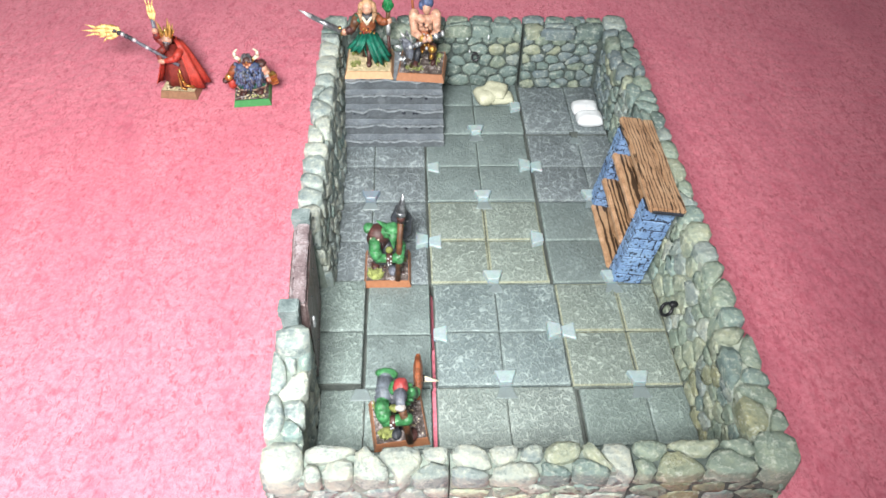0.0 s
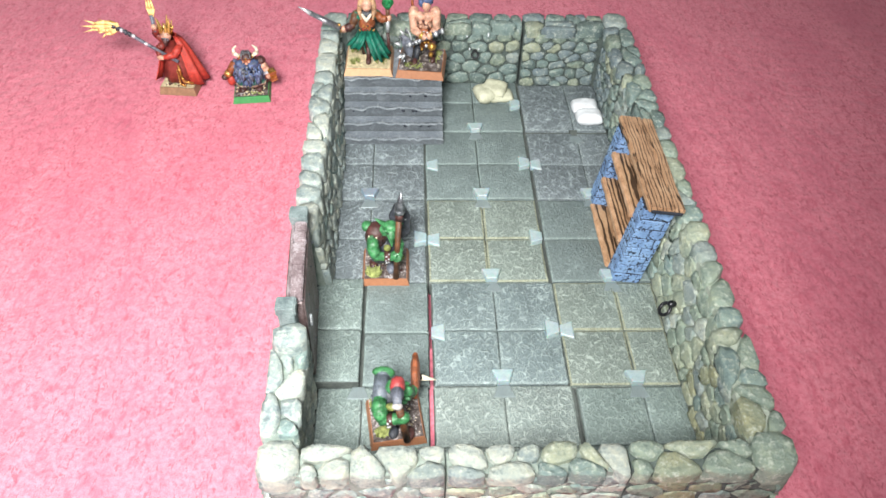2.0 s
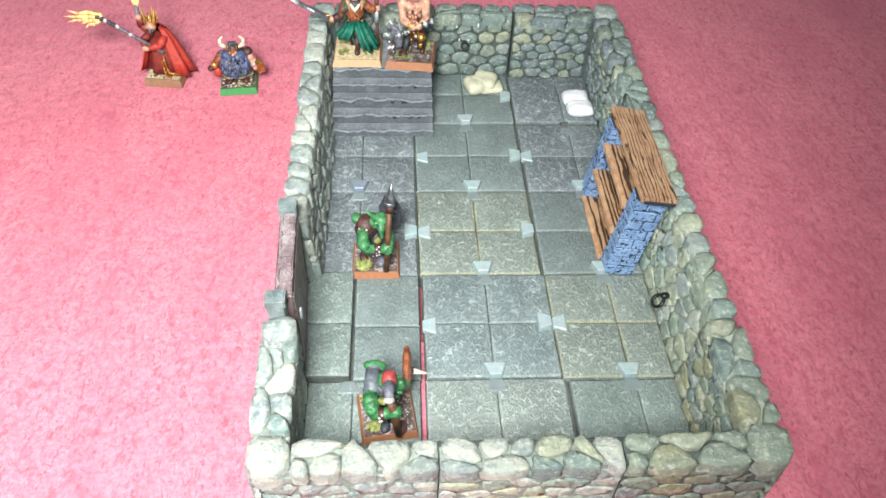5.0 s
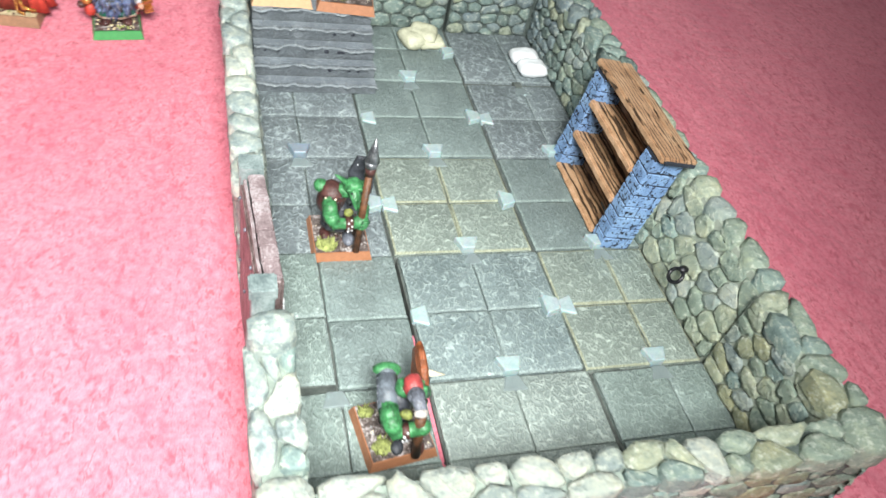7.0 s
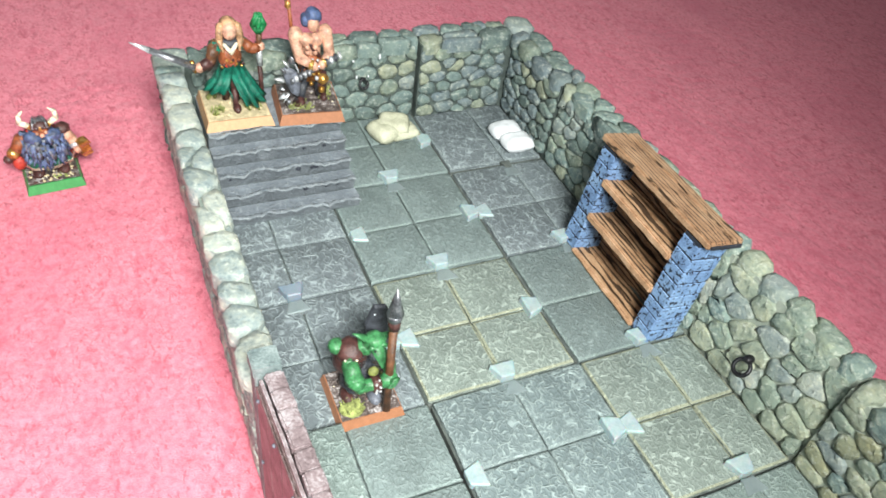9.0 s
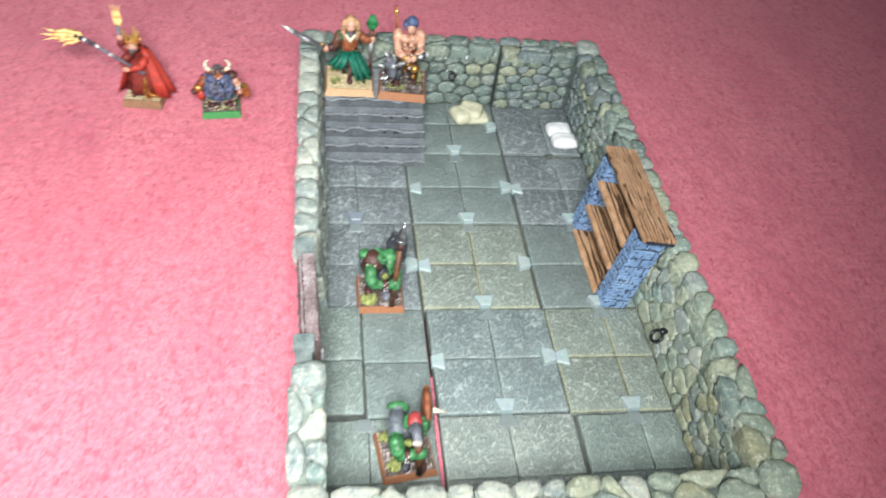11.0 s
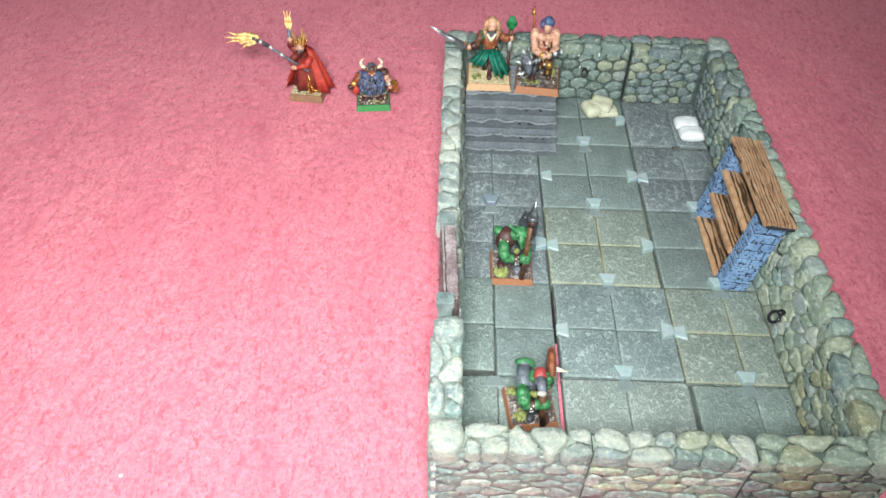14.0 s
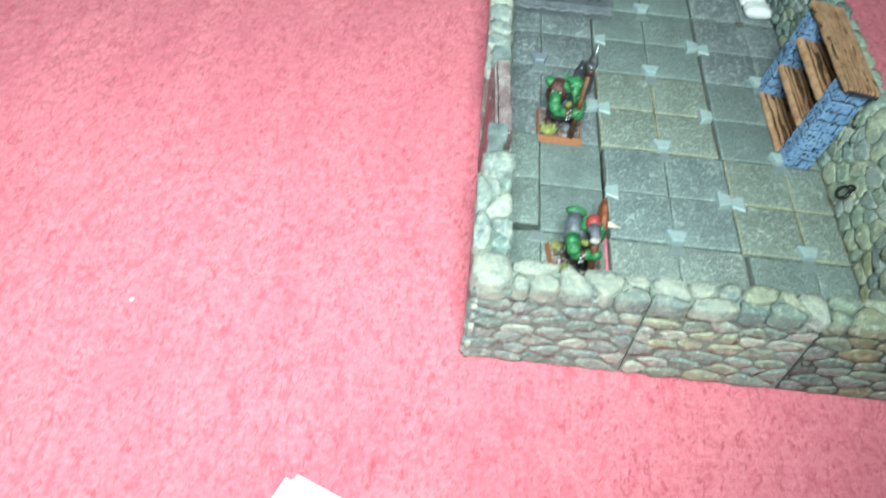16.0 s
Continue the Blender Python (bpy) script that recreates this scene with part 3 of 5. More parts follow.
def tufts(x, y, cell, seed):
    """Height of a field of rounded tufts, one to a cell, each set off its place: 1 on a crown, 0 in the partings."""
    r = np.random.default_rng(seed)
    off, tall = r.random((256, 256, 2)), r.uniform(0.55, 1.0, (256, 256))
    cx, cy = np.floor(x / cell).astype(int), np.floor(y / cell).astype(int)
    best = np.zeros(x.shape)
    for dx in (-1, 0, 1):
        for dy in (-1, 0, 1):
            ix, iy = (cx + dx) % 256, (cy + dy) % 256
            px, py = (cx + dx + off[ix, iy, 0]) * cell, (cy + dy + off[ix, iy, 1]) * cell
            d = ((x - px) ** 2 + (y - py) ** 2) / (cell * 0.95) ** 2
            best = np.maximum(best, tall[ix, iy] * np.clip(1 - d, 0, 1))
    return best


gz = (PILE - 0.030 + 0.012 * tufts(gx, 0.6 * gy, 0.058, 1) + 0.010 * tufts(gx, 0.6 * gy, 0.12, 2) + 0.012 * tufts(gx, gy, 0.9, 3)).ravel() + rng.uniform(-0.003, 0.003, gx.size)
under = (gx.ravel() > XL + 0.06) & (gx.ravel() < XR - 0.06) & (gy.ravel() > YN + 0.06) & (gy.ravel() < YF - 0.06)
gz[under] = PILE - 0.03
gap = (np.abs(gx.ravel() + 0.005) < 0.03) & (gy.ravel() > YN + 0.3) & (gy.ravel() < -0.6)
gz[gap] = PILE + 0.095     # the pile between two tiles that stand apart is raised to catch light
ids = np.arange(nx * ny).reshape(ny, nx)
quads = np.stack([ids[:-1, :-1], ids[:-1, 1:], ids[1:, 1:], ids[1:, :-1]], -1).reshape(-1, 4)
me = bpy.data.meshes.new("carpet_pile")
me.from_pydata((np.stack([gx.ravel(), gy.ravel(), gz], 1) * T).tolist(), [], quads.tolist())
me.materials.append(CARPET)
for p in me.polygons:
    p.use_smooth = True
tagged(new("carpet_pile", me), "tufted pile of the pink-red carpet", "carpet", kind="stuff")

# ---- the tiles of the model dungeon ----
WL, WR, WN, WF = 0.23, 0.28, 0.21, 0.27        # thickness
IL, IR, IN, IF = XL + WL - 0.02, XR - WR + 0.03, YN + WN - 0.02, YF - WF + 0.03   # the floor runs a little under the walls
GRP = "cast stone tiles of the model dungeon"


def tile(name, cx, cy, label, category):
    return thing(name, (cx, cy, PILE), label, category, GRP)


def corner_stone(parent, mat, x, y, w, seed, z=0.655, d=None):
    r = np.random.default_rng(seed)
    poly = [np.array(p) for p in ((x - w, y - (d or w)), (x + w, y - (d or w)), (x + w, y + (d or w)), (x - w, y + (d or w)))]
    verts, faces = cobble(poly, 0.004, 0.075, 0.10, r)
    raw("corner_stone", [(a, b, z + c) for a, b, c in verts], faces, mat, parent)


# near row
t = tile("dungeon_corner_tile", -0.5, -1.55, "pale grey-green cast stone corner tile with cobbled walls", "dungeon tile")
slab(t, XL + 0.05, -0.020, YN + 0.05, -1.003)
flags(t, "green", (IL, -0.5, -0.022), (IN, -1.5, -1.006), 11)
wall_arm(t, STONE["pale"], (XL, YN), (0.046, YN), (0, 1), WN, seed=1, inner_ends=(WL, 0), outer_ends=(0.24, 0), outer=STONE["face"])
wall_arm(t, STONE["left"], (XL, -1.068), (XL, YN), (1, 0), WL, seed=2, inner_ends=(0, WN), outer_ends=(0, 0.24), top=0.755)
corner_stone(t, STONE["ivory"], XL + 0.12, YN + 0.12, 0.125, 3)
corner_stone(t, STONE["left"], XL + 0.118, -1.168, 0.112, 9, 0.775, 0.10)

t = tile("dungeon_wall_tile", 0.53, -1.55, "cream and grey cast stone wall tile with flagged floor", "dungeon tile")
slab(t, 0.01, 1.045, YN + 0.05, -1.003)
flags(t, "pale", (0.012, 0.52, 1.02), (IN, -1.5, -1.004), 12)
wall_arm(t, STONE["cream"], (0.05, YN), (1.111, YN), (0, 1), WN, seed=4, outer=STONE["flank"])

t = tile("dungeon_corner_tile", 1.55, -1.55, "dark olive-grey cast stone corner tile with cobbled walls", "dungeon tile")
slab(t, 1.047, XR - 0.05, YN + 0.05, -1.022)
flags(t, "green", (1.052, 1.53, IR), (IN, -1.5, -1.030), 13)
wall_arm(t, STONE["dark"], (1.115, YN), (XR, YN), (0, 1), WN, seed=5, inner_ends=(0, WR), outer_ends=(0, 0.24), proud=0.024, outer=STONE["dusk"], grout=DARKGROUT)
wall_arm(t, STONE["dark"], (XR, YN), (XR, -1.03), (-1, 0), WR, seed=6, inner_ends=(WN, 0), outer_ends=(0.24, 0), batter=0.06, proud=0.016, grout=PALEGROUT)
corner_stone(t, STONE["dark"], XR - 0.12, YN + 0.12, 0.13, 7)

# left side: doorway tile and two wall tiles
t = tile("dungeon_door_tile", -0.5, -0.5, "smooth green-grey cast stone doorway tile", "dungeon tile")
slab(t, XL + 0.05, -0.012, -1.0, -0.003)
flags(t, "plain", (-0.508, -0.014), (-0.997, -0.52, -0.005), 21)
flags(t, "green", (-0.905, -0.526), (-1.0, -0.53, -0.012), 22, z=0.068)
bm = bmesh.new()
box(bm, (-0.905, -1.004, -0.03), (-0.527, -0.990, 0.056), 0.003)
part("flag_edge", bm, JOINT, t, "dark front edge of the raised flagstone")
for x0, y0, y1, z1 in ((-1.002, -1.062, -0.952, 0.955), (-1.006, -0.216, -0.100, 0.948)):
    bm = bmesh.new()
    box(bm, (x0 + 0.008, y0 + 0.008, PILE), (x0 + 0.118, y1 - 0.008, z1 - 0.07), 0.006)
    rumple(bm, 0.004, 0.1, y0)
    post = part("door_post", bm, PILLAR, t)
    bm = bmesh.new()
    box(bm, (x0, y0, z1 - 0.082), (x0 + 0.128, y1, z1), 0.009, 2)
    rumple(bm, 0.004, 0.08, y0 + 3)
    part("post_cap", bm, PILLAR, post)
door = thing("dungeon_door", (-0.905, -0.58, PILE), "dark brown miniature door with pale brushed top, standing between stone posts", "door", turn=(0, 0, 2.9))
bm = bmesh.new()
box(bm, (-0.972, -0.945, PILE), (-0.958, -0.222, 0.845), 0.004)
part("door_leaf", bm, DOORWOOD, door)
for k in range(4):
    bm = bmesh.new()
    y = -0.945 + 0.181 * k
    box(bm, (-0.982, y + 0.002, PILE + 0.01), (-0.973, y + 0.179, 0.835 + 0.004 * (k % 2)), 0.003)
    rumple(bm, 0.003, 0.12, k)
    part("door_plank", bm, DOORWOOD, door)
bm = bmesh.new()
box(bm, (-0.966, -0.946, 0.846), (-0.950, -0.221, 0.885), 0.006, 2)
bmesh.ops.subdivide_edges(bm, edges=[e for e in bm.edges if abs(e.verts[0].co.y - e.verts[1].co.y) > 0.5], cuts=14)
rumple(bm, 0.004, 0.12, 3)
part("door_rail", bm, DOORPALE, door, "pale brushed rail")
bm = bmesh.new()
box(bm, (-0.938, -0.946, PILE), (-0.862, -0.221, 0.870), 0.008)
body = part("door_body", bm, DOORWOOD, door)
for k in range(7):
    bm = bmesh.new()
    y = -0.946 + 0.1035 * k
    box(bm, (-0.944, y + 0.0005, 0.872), (-0.861, y + 0.103, 0.912 + 0.006 * (k % 2)), 0.009, 2)
    bmesh.ops.subdivide_edges(bm, edges=bm.edges[:], cuts=1)
    rumple(bm, 0.006, 0.07, k)
    part("top_block", bm, DOORPALE, body, "pale brushed block")
for k in range(5):
    bm = bmesh.new()
    y = -0.943 + 0.143 * k
    box(bm, (-0.861, y + 0.002, -0.02), (-0.852, y + 0.141, 0.855), 0.004)
    rumple(bm, 0.003, 0.12, k + 7)
    part("door_plank", bm, DOORWOOD, door)
for y, z in ((-0.76, 0.78), (-0.50, 0.78), (-0.26, 0.78), (-0.76, 0.30), (-0.50, 0.30), (-0.26, 0.30)):
    bm = bmesh.new()
    bmesh.ops.create_icosphere(bm, subdivisions=1, radius=0.012, matrix=Matrix.Translation((-0.985, y, z)))
    part("door_nail", bm, GREY, door, smooth=True)
    bm = bmesh.new()
    bmesh.ops.create_icosphere(bm, subdivisions=1, radius=0.009, matrix=Matrix.Translation((-0.850, y + 0.05, z - 0.1)))
    part("door_nail", bm, GREY, door, smooth=True)
bm = bmesh.new()
for i in range(14):
    a = 2 * math.pi * i / 14
    bmesh.ops.create_icosphere(bm, subdivisions=1, radius=0.011, matrix=Matrix.Translation((-0.838, -0.855 + 0.018 * math.cos(a), 0.585 + 0.045 * math.sin(a))))
part("door_ring", bm, SILVER, door, "silver door ring", smooth=True)

for y0, mat, fl, sd in ((0.0, "left", "violet", 31), (1.0, "left", "violet", 34)):
    t = tile("dungeon_wall_tile", -0.5, y0 + 0.5, "grey cast stone wall tile with cleft violet-grey floor", "dungeon tile")
    slab(t, XL + 0.05, -0.006, y0, y0 + 0.997)
    flags(t, fl, (IL, -0.5, -0.02), (y0 + 0.006, y0 + 0.5, y0 + 0.994), sd)
    wall_arm(t, STONE[mat], (XL, y0 + 1.0), (XL, y0 - (0.094 if y0 == 0 else 0.0)), (1, 0), WL + 0.045, seed=sd + 1, top_rows=0.2, batter=0.13, proud=0.034)

# floor tiles of the middle
for y0, fl, sd in ((-1.0, "blue", 41), (0.0, "ochre", 42), (1.0, "plain", 43)):
    t = tile("dungeon_floor_tile", 0.5, y0 + 0.5, {"blue": "blue-grey", "ochre": "yellowish grey", "plain": "smooth green-grey"}[fl] + " cast stone floor tile of four flags", "dungeon tile")
    dx = {-1.0: 0.01, 0.0: -0.012, 1.0: -0.015}[y0]
    slab(t, 0.012 if y0 < 0 else -0.004, 1.005 if y0 < 0 else 0.998, y0, y0 + 0.997)
    flags(t, fl, (0.008 + dx, 0.505 + dx, 0.994 + dx), (y0 + 0.006, y0 + 0.5, y0 + 0.994), sd)

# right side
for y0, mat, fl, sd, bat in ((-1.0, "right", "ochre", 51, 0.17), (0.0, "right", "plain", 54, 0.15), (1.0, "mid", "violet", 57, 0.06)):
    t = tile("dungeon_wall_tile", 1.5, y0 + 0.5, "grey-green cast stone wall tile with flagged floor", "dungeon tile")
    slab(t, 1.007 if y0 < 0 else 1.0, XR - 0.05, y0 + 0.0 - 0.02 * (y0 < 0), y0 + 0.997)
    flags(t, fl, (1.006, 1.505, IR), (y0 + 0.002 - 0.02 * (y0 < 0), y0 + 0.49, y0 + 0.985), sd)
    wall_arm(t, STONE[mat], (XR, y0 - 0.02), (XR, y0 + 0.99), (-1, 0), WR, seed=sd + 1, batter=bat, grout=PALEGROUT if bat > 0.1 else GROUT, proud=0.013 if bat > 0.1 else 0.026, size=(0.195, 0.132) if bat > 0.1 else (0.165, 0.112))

# far row
t = tile("dungeon_corner_tile", -0.5, 2.55, "dark blue-grey cast stone corner tile with cobbled walls", "dungeon tile")
slab(t, XL + 0.05, -0.002, 2.0, YF - 0.05)
flags(t, "violet", (IL, -0.5, -0.012), (2.012, 2.5, IF), 61)
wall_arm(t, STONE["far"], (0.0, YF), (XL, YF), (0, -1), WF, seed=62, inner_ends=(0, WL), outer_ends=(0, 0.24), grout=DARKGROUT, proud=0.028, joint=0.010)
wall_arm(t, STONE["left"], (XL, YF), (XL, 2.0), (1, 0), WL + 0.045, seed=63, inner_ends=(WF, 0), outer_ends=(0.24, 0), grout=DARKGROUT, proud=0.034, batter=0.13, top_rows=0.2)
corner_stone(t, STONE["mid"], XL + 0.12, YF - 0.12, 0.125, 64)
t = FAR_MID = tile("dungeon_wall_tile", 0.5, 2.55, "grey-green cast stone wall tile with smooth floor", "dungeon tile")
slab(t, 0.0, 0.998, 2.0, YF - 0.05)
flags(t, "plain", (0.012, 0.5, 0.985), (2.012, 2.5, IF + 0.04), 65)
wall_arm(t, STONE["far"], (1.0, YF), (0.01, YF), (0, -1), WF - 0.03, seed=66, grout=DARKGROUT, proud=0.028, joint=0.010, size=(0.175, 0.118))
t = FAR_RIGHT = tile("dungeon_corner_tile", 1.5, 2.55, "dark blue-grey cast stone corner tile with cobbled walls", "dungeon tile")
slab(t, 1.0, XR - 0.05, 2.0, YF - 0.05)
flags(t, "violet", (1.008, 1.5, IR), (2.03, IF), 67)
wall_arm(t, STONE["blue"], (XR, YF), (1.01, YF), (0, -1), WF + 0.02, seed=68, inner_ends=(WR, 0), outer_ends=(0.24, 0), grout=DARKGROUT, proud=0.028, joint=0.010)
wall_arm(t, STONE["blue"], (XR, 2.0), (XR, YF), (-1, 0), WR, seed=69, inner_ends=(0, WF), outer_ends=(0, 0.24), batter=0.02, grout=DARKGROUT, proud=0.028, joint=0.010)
corner_stone(t, STONE["mid"], XR - 0.12, YF - 0.12, 0.125, 70)


for x, z, w, h in ((0.648, 0.615, 0.010, 0.030), (0.463, 0.455, 0.008, 0.018), (0.560, 0.452, 0.007, 0.014), (0.43, 0.60, 0.010, 0.012)):
    bm = bmesh.new()
    bmesh.ops.create_icosphere(bm, subdivisions=1, radius=1, matrix=Matrix.Translation((x, 2.803, z)) @ Matrix.Diagonal((w, 0.010, h, 1)))
    part("paint_chip", bm, WHITE, FAR_MID, "small white fleck on the stone wall", smooth=True)

# ---- plastic clips over the joints ----
def clip(x, y, turn, halves="ab"):
    c = thing("joint_clip", (x, y, -0.03), "milky pale-blue plastic clip across a tile joint", "clip", "plastic clips of the tiles", turn=(0, 0, turn))
    for side, high in (("a", 0.078), ("b", 0.050 if turn else 0.0345)):
        if side not in halves:
            continue
        s = 1 if side == "a" else -1
        bm = bmesh.new()
        low = [bm.verts.new((px, s * py, 0)) for px, py in ((-0.046, 0.004), (0.046, 0.004), (0.086, 0.112), (-0.086, 0.112))]
        top = [bm.verts.new((px * 0.97, s * py, high)) for px, py in ((-0.046, 0.004), (0.046, 0.004), (0.084, 0.108), (-0.084, 0.108))]
        bm.faces.new(low[::-1]), bm.faces.new(top)
        for i in range(4):
            bm.faces.new((low[i], low[(i + 1) % 4], top[(i + 1) % 4], top[i]))
        bmesh.ops.recalc_face_normals(bm, faces=bm.faces)
        bmesh.ops.bevel(bm, geom=bm.edges[:], offset=0.007, segments=1, affect="EDGES")
        part("clip_half", bm, (CLIP if x > -0.2 else BLUECLIP) if side == "a" or turn else CLEARCLIP, c, local=True)


for x, y in ((0.50, 1.0), (0.51, 0.0), (0.52, -1.0), (0.50, 1.99), (1.50, -1.02), (1.49, -0.01), (-0.52, 1.0)):
    clip(x, y, 0)
for x, y, h in ((-0.01, 0.48, "ab"), (0.985, 0.49, "a"), (0.0, 1.475, "b"), (0.985, 1.485, "ab"), (0.0, -0.52, "b"), (0.995, -0.51, "ab"), (0.99, 2.44, "a")):
    clip(x, y, 90, h)
clip(1.49, 1.0, 0)
# dark block flush with the floor stands in for the slot's shaded hollow
slot = bmesh.new()
box(slot, (1.446, 1.940, -0.02), (1.530, 2.028, 0.0045))
for v in slot.verts:
    if v.co.y < 1.97:
        v.co.x = 1.488 + (v.co.x - 1.488) * 0.6
part("clip_slot", slot, JOINT, FAR_RIGHT, "dark patch standing in for an empty clip slot")
clip(-0.53, -1.0, 0, "b")
clip(1.49, 1.945, 0, "b")

# ---- stairs ----
stairs = thing("stone_stairs", (-0.31, 2.3, 0.0), "grey-violet cast stone stair block with worn wavy treads", "stairs")
for s in range(5):
    bm = bmesh.new()
    y0 = (1.775, 1.895, 2.01, 2.125, 2.24)[s]
    y1 = (1.905, 2.02, 2.135, 2.25, 2.79)[s]
    z1 = 0.094 * (s + 1)
    box(bm, (-0.79, y0, 0.002), (0.168 - 0.002 * s, y1, z1))
    bmesh.ops.subdivide_edges(bm, edges=[e for e in bm.edges if abs(e.verts[0].co.x - e.verts[1].co.x) > 0.5], cuts=22)
    for v in bm.verts:
        if v.co.z > 0.05 and v.co.y < y0 + 0.02:
            w = noise.noise(Vector((v.co.x * 7, s * 3.1, 0)))
            v.co.y += 0.016 * w
            v.co.z += 0.014 * noise.noise(Vector((v.co.x * 6, s * 5.3, 2))) + 0.004
        elif v.co.z > 0.05:
            v.co.z -= 0.012
        elif v.co.y < y0 + 0.02:
            v.co.y += 0.024 * (s + 1)      # the risers lean back under the nosing to make them darker
    bmesh.ops.bevel(bm, geom=[e for e in bm.edges if e.verts[0].co.z > 0.05 and e.verts[1].co.z > 0.05 and e.verts[0].co.y < y0 + 0.06 and e.verts[1].co.y < y0 + 0.06], offset=0.012, segments=2, affect="EDGES")
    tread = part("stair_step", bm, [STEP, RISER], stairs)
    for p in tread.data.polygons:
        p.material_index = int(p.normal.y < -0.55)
    lip = bmesh.new()
    box(lip, (-0.79, y0 - 0.016, z1 - 0.016), (0.170 - 0.002 * s, y0 + 0.010, z1 + 0.003), 0.004)
    bmesh.ops.subdivide_edges(lip, edges=[e for e in lip.edges if abs(e.verts[0].co.x - e.verts[1].co.x) > 0.5], cuts=46)
    for v in lip.verts:
        v.co.y += 0.030 * (noise.noise(Vector((v.co.x * 7, s * 3.1, 0))) + 0.8 * noise.noise(Vector((v.co.x * 21, s * 4.7, 5)))) * (v.co.y < y0 + 0.01)
        v.co.z += 0.018 * (noise.noise(Vector((v.co.x * 6, s * 5.3, 2))) + 0.8 * noise.noise(Vector((v.co.x * 19, s * 2.9, 7))))
    part("stair_nosing", lip, NOSING, tread, smooth=True)
# black balls stand in for the shaded hollows in the risers
for x, s in ((-0.70, 2), (-0.60, 2), (-0.22, 2), (-0.12, 2), (-0.09, 2), (0.02, 2), (-0.2, 1), (-0.05, 1), (0.03, 1), (-0.15, 3), (0.0, 3)):
    bm = bmesh.new()
    yy = (1.775, 1.895, 2.01, 2.125, 2.24)[s]
    bmesh.ops.create_icosphere(bm, subdivisions=1, radius=0.023, matrix=Matrix.Translation((x, yy + 0.021, 0.094 * (s + 1) - 0.040)))
    part("pit", bm, MORTAR, stairs, smooth=True)

# ---- shelf of blue stone and boards, leaning on the wall ----
shelf = thing("stone_shelf", (1.487, -0.005, 0.004), "shelf of black-flecked blue stone blocks with orange-brown grained boards", "shelf", turn=(0, 8.2, 0))
L, D, H = 1.06, 0.25, 0.825
for y0 in (0.0, L - 0.15):
    bm = bmesh.new()
    box(bm, (0.008, y0 + 0.008, 0.0), (D - 0.006, y0 + 0.142, H))
    side = part("side_panel", bm, MORTAR, shelf, local=True)
    rng = np.random.default_rng(int(y0 * 100) + 3)
    z = 0.0
    for c in range(8):
        h = (H - 0.018) / 8
        cut = rng.uniform(0.35, 0.65) * D
        for x0, x1 in ((0, cut), (cut, D)) if c % 2 else ((0, D * 0.82), (D * 0.82, D)):
            bm = bmesh.new()
            box(bm, (x0 + 0.003, y0, z + 0.005), (x1 - 0.003, y0 + 0.15, z + h - 0.004), 0.005)
            rumple(bm, 0.005, 0.05, c + x0)
            part("stone_block", bm, BLUEBRICK, side, local=True)
        z += h
for k, (z, x0, x1, y0, y1, h) in enumerate(((0.002, -0.004, D - 0.01, 0.145, L - 0.145, 0.030), (0.300, 0.0, D - 0.01, 0.145, L - 0.145, 0.05), (0.580, 0.0, D - 0.01, 0.145, L - 0.145, 0.05))):
    for j in range(2):
        bm = bmesh.new()
        w = (x1 - x0) / 2
        box(bm, (x0 + j * w + 0.002, y0 + 0.001, z), (x0 + (j + 1) * w - 0.002, y1 - 0.001, z + h - 0.004 * j), 0.010, 2)
        board = part("board", bm, DARKPLANK, shelf, local=True)
        if j == 0:
            bm = bmesh.new()
            box(bm, (x0 - 0.016, y0 + 0.002, z + 0.001), (x0 + 0.022, y1 - 0.002, z + h + 0.006), 0.010, 2)
            bmesh.ops.subdivide_edges(bm, edges=[e for e in bm.edges if abs(e.verts[0].co.y - e.verts[1].co.y) > 0.5], cuts=12)
            rumple(bm, 0.006, 0.09, k + 0.5)
            part("front_edge", bm, EDGEWOOD, board, "pale orange worn front edge", local=True)
for j, (x0, x1) in enumerate(((0.004, 0.196), (0.201, 0.290))):
    bm = bmesh.new()
    box(bm, (x0, -0.050 + 0.006 * j, H), (x1, L + 0.045 - 0.008 * j, H + 0.055), 0.012, 2)
    bmesh.ops.subdivide_edges(bm, edges=[e for e in bm.edges if abs(e.verts[0].co.y - e.verts[1].co.y) > 0.5], cuts=10)
    rumple(bm, 0.007, 0.16, j, (1, 0.3, 0.6))
    part("top_board", bm, PLANK, shelf, local=True)
bm = bmesh.new()
box(bm, (0.030, -0.058, H + 0.004), (0.272, -0.046, H + 0.034), 0.004)
part("end_grain", bm, MORTAR, shelf, "black strip across the near board end", local=True)
bm = bmesh.new()
box(bm, (D - 0.03, 0.13, 0.01), (D - 0.008, L - 0.13, H))
part("back_panel", bm, BACKWOOD, shelf, local=True)


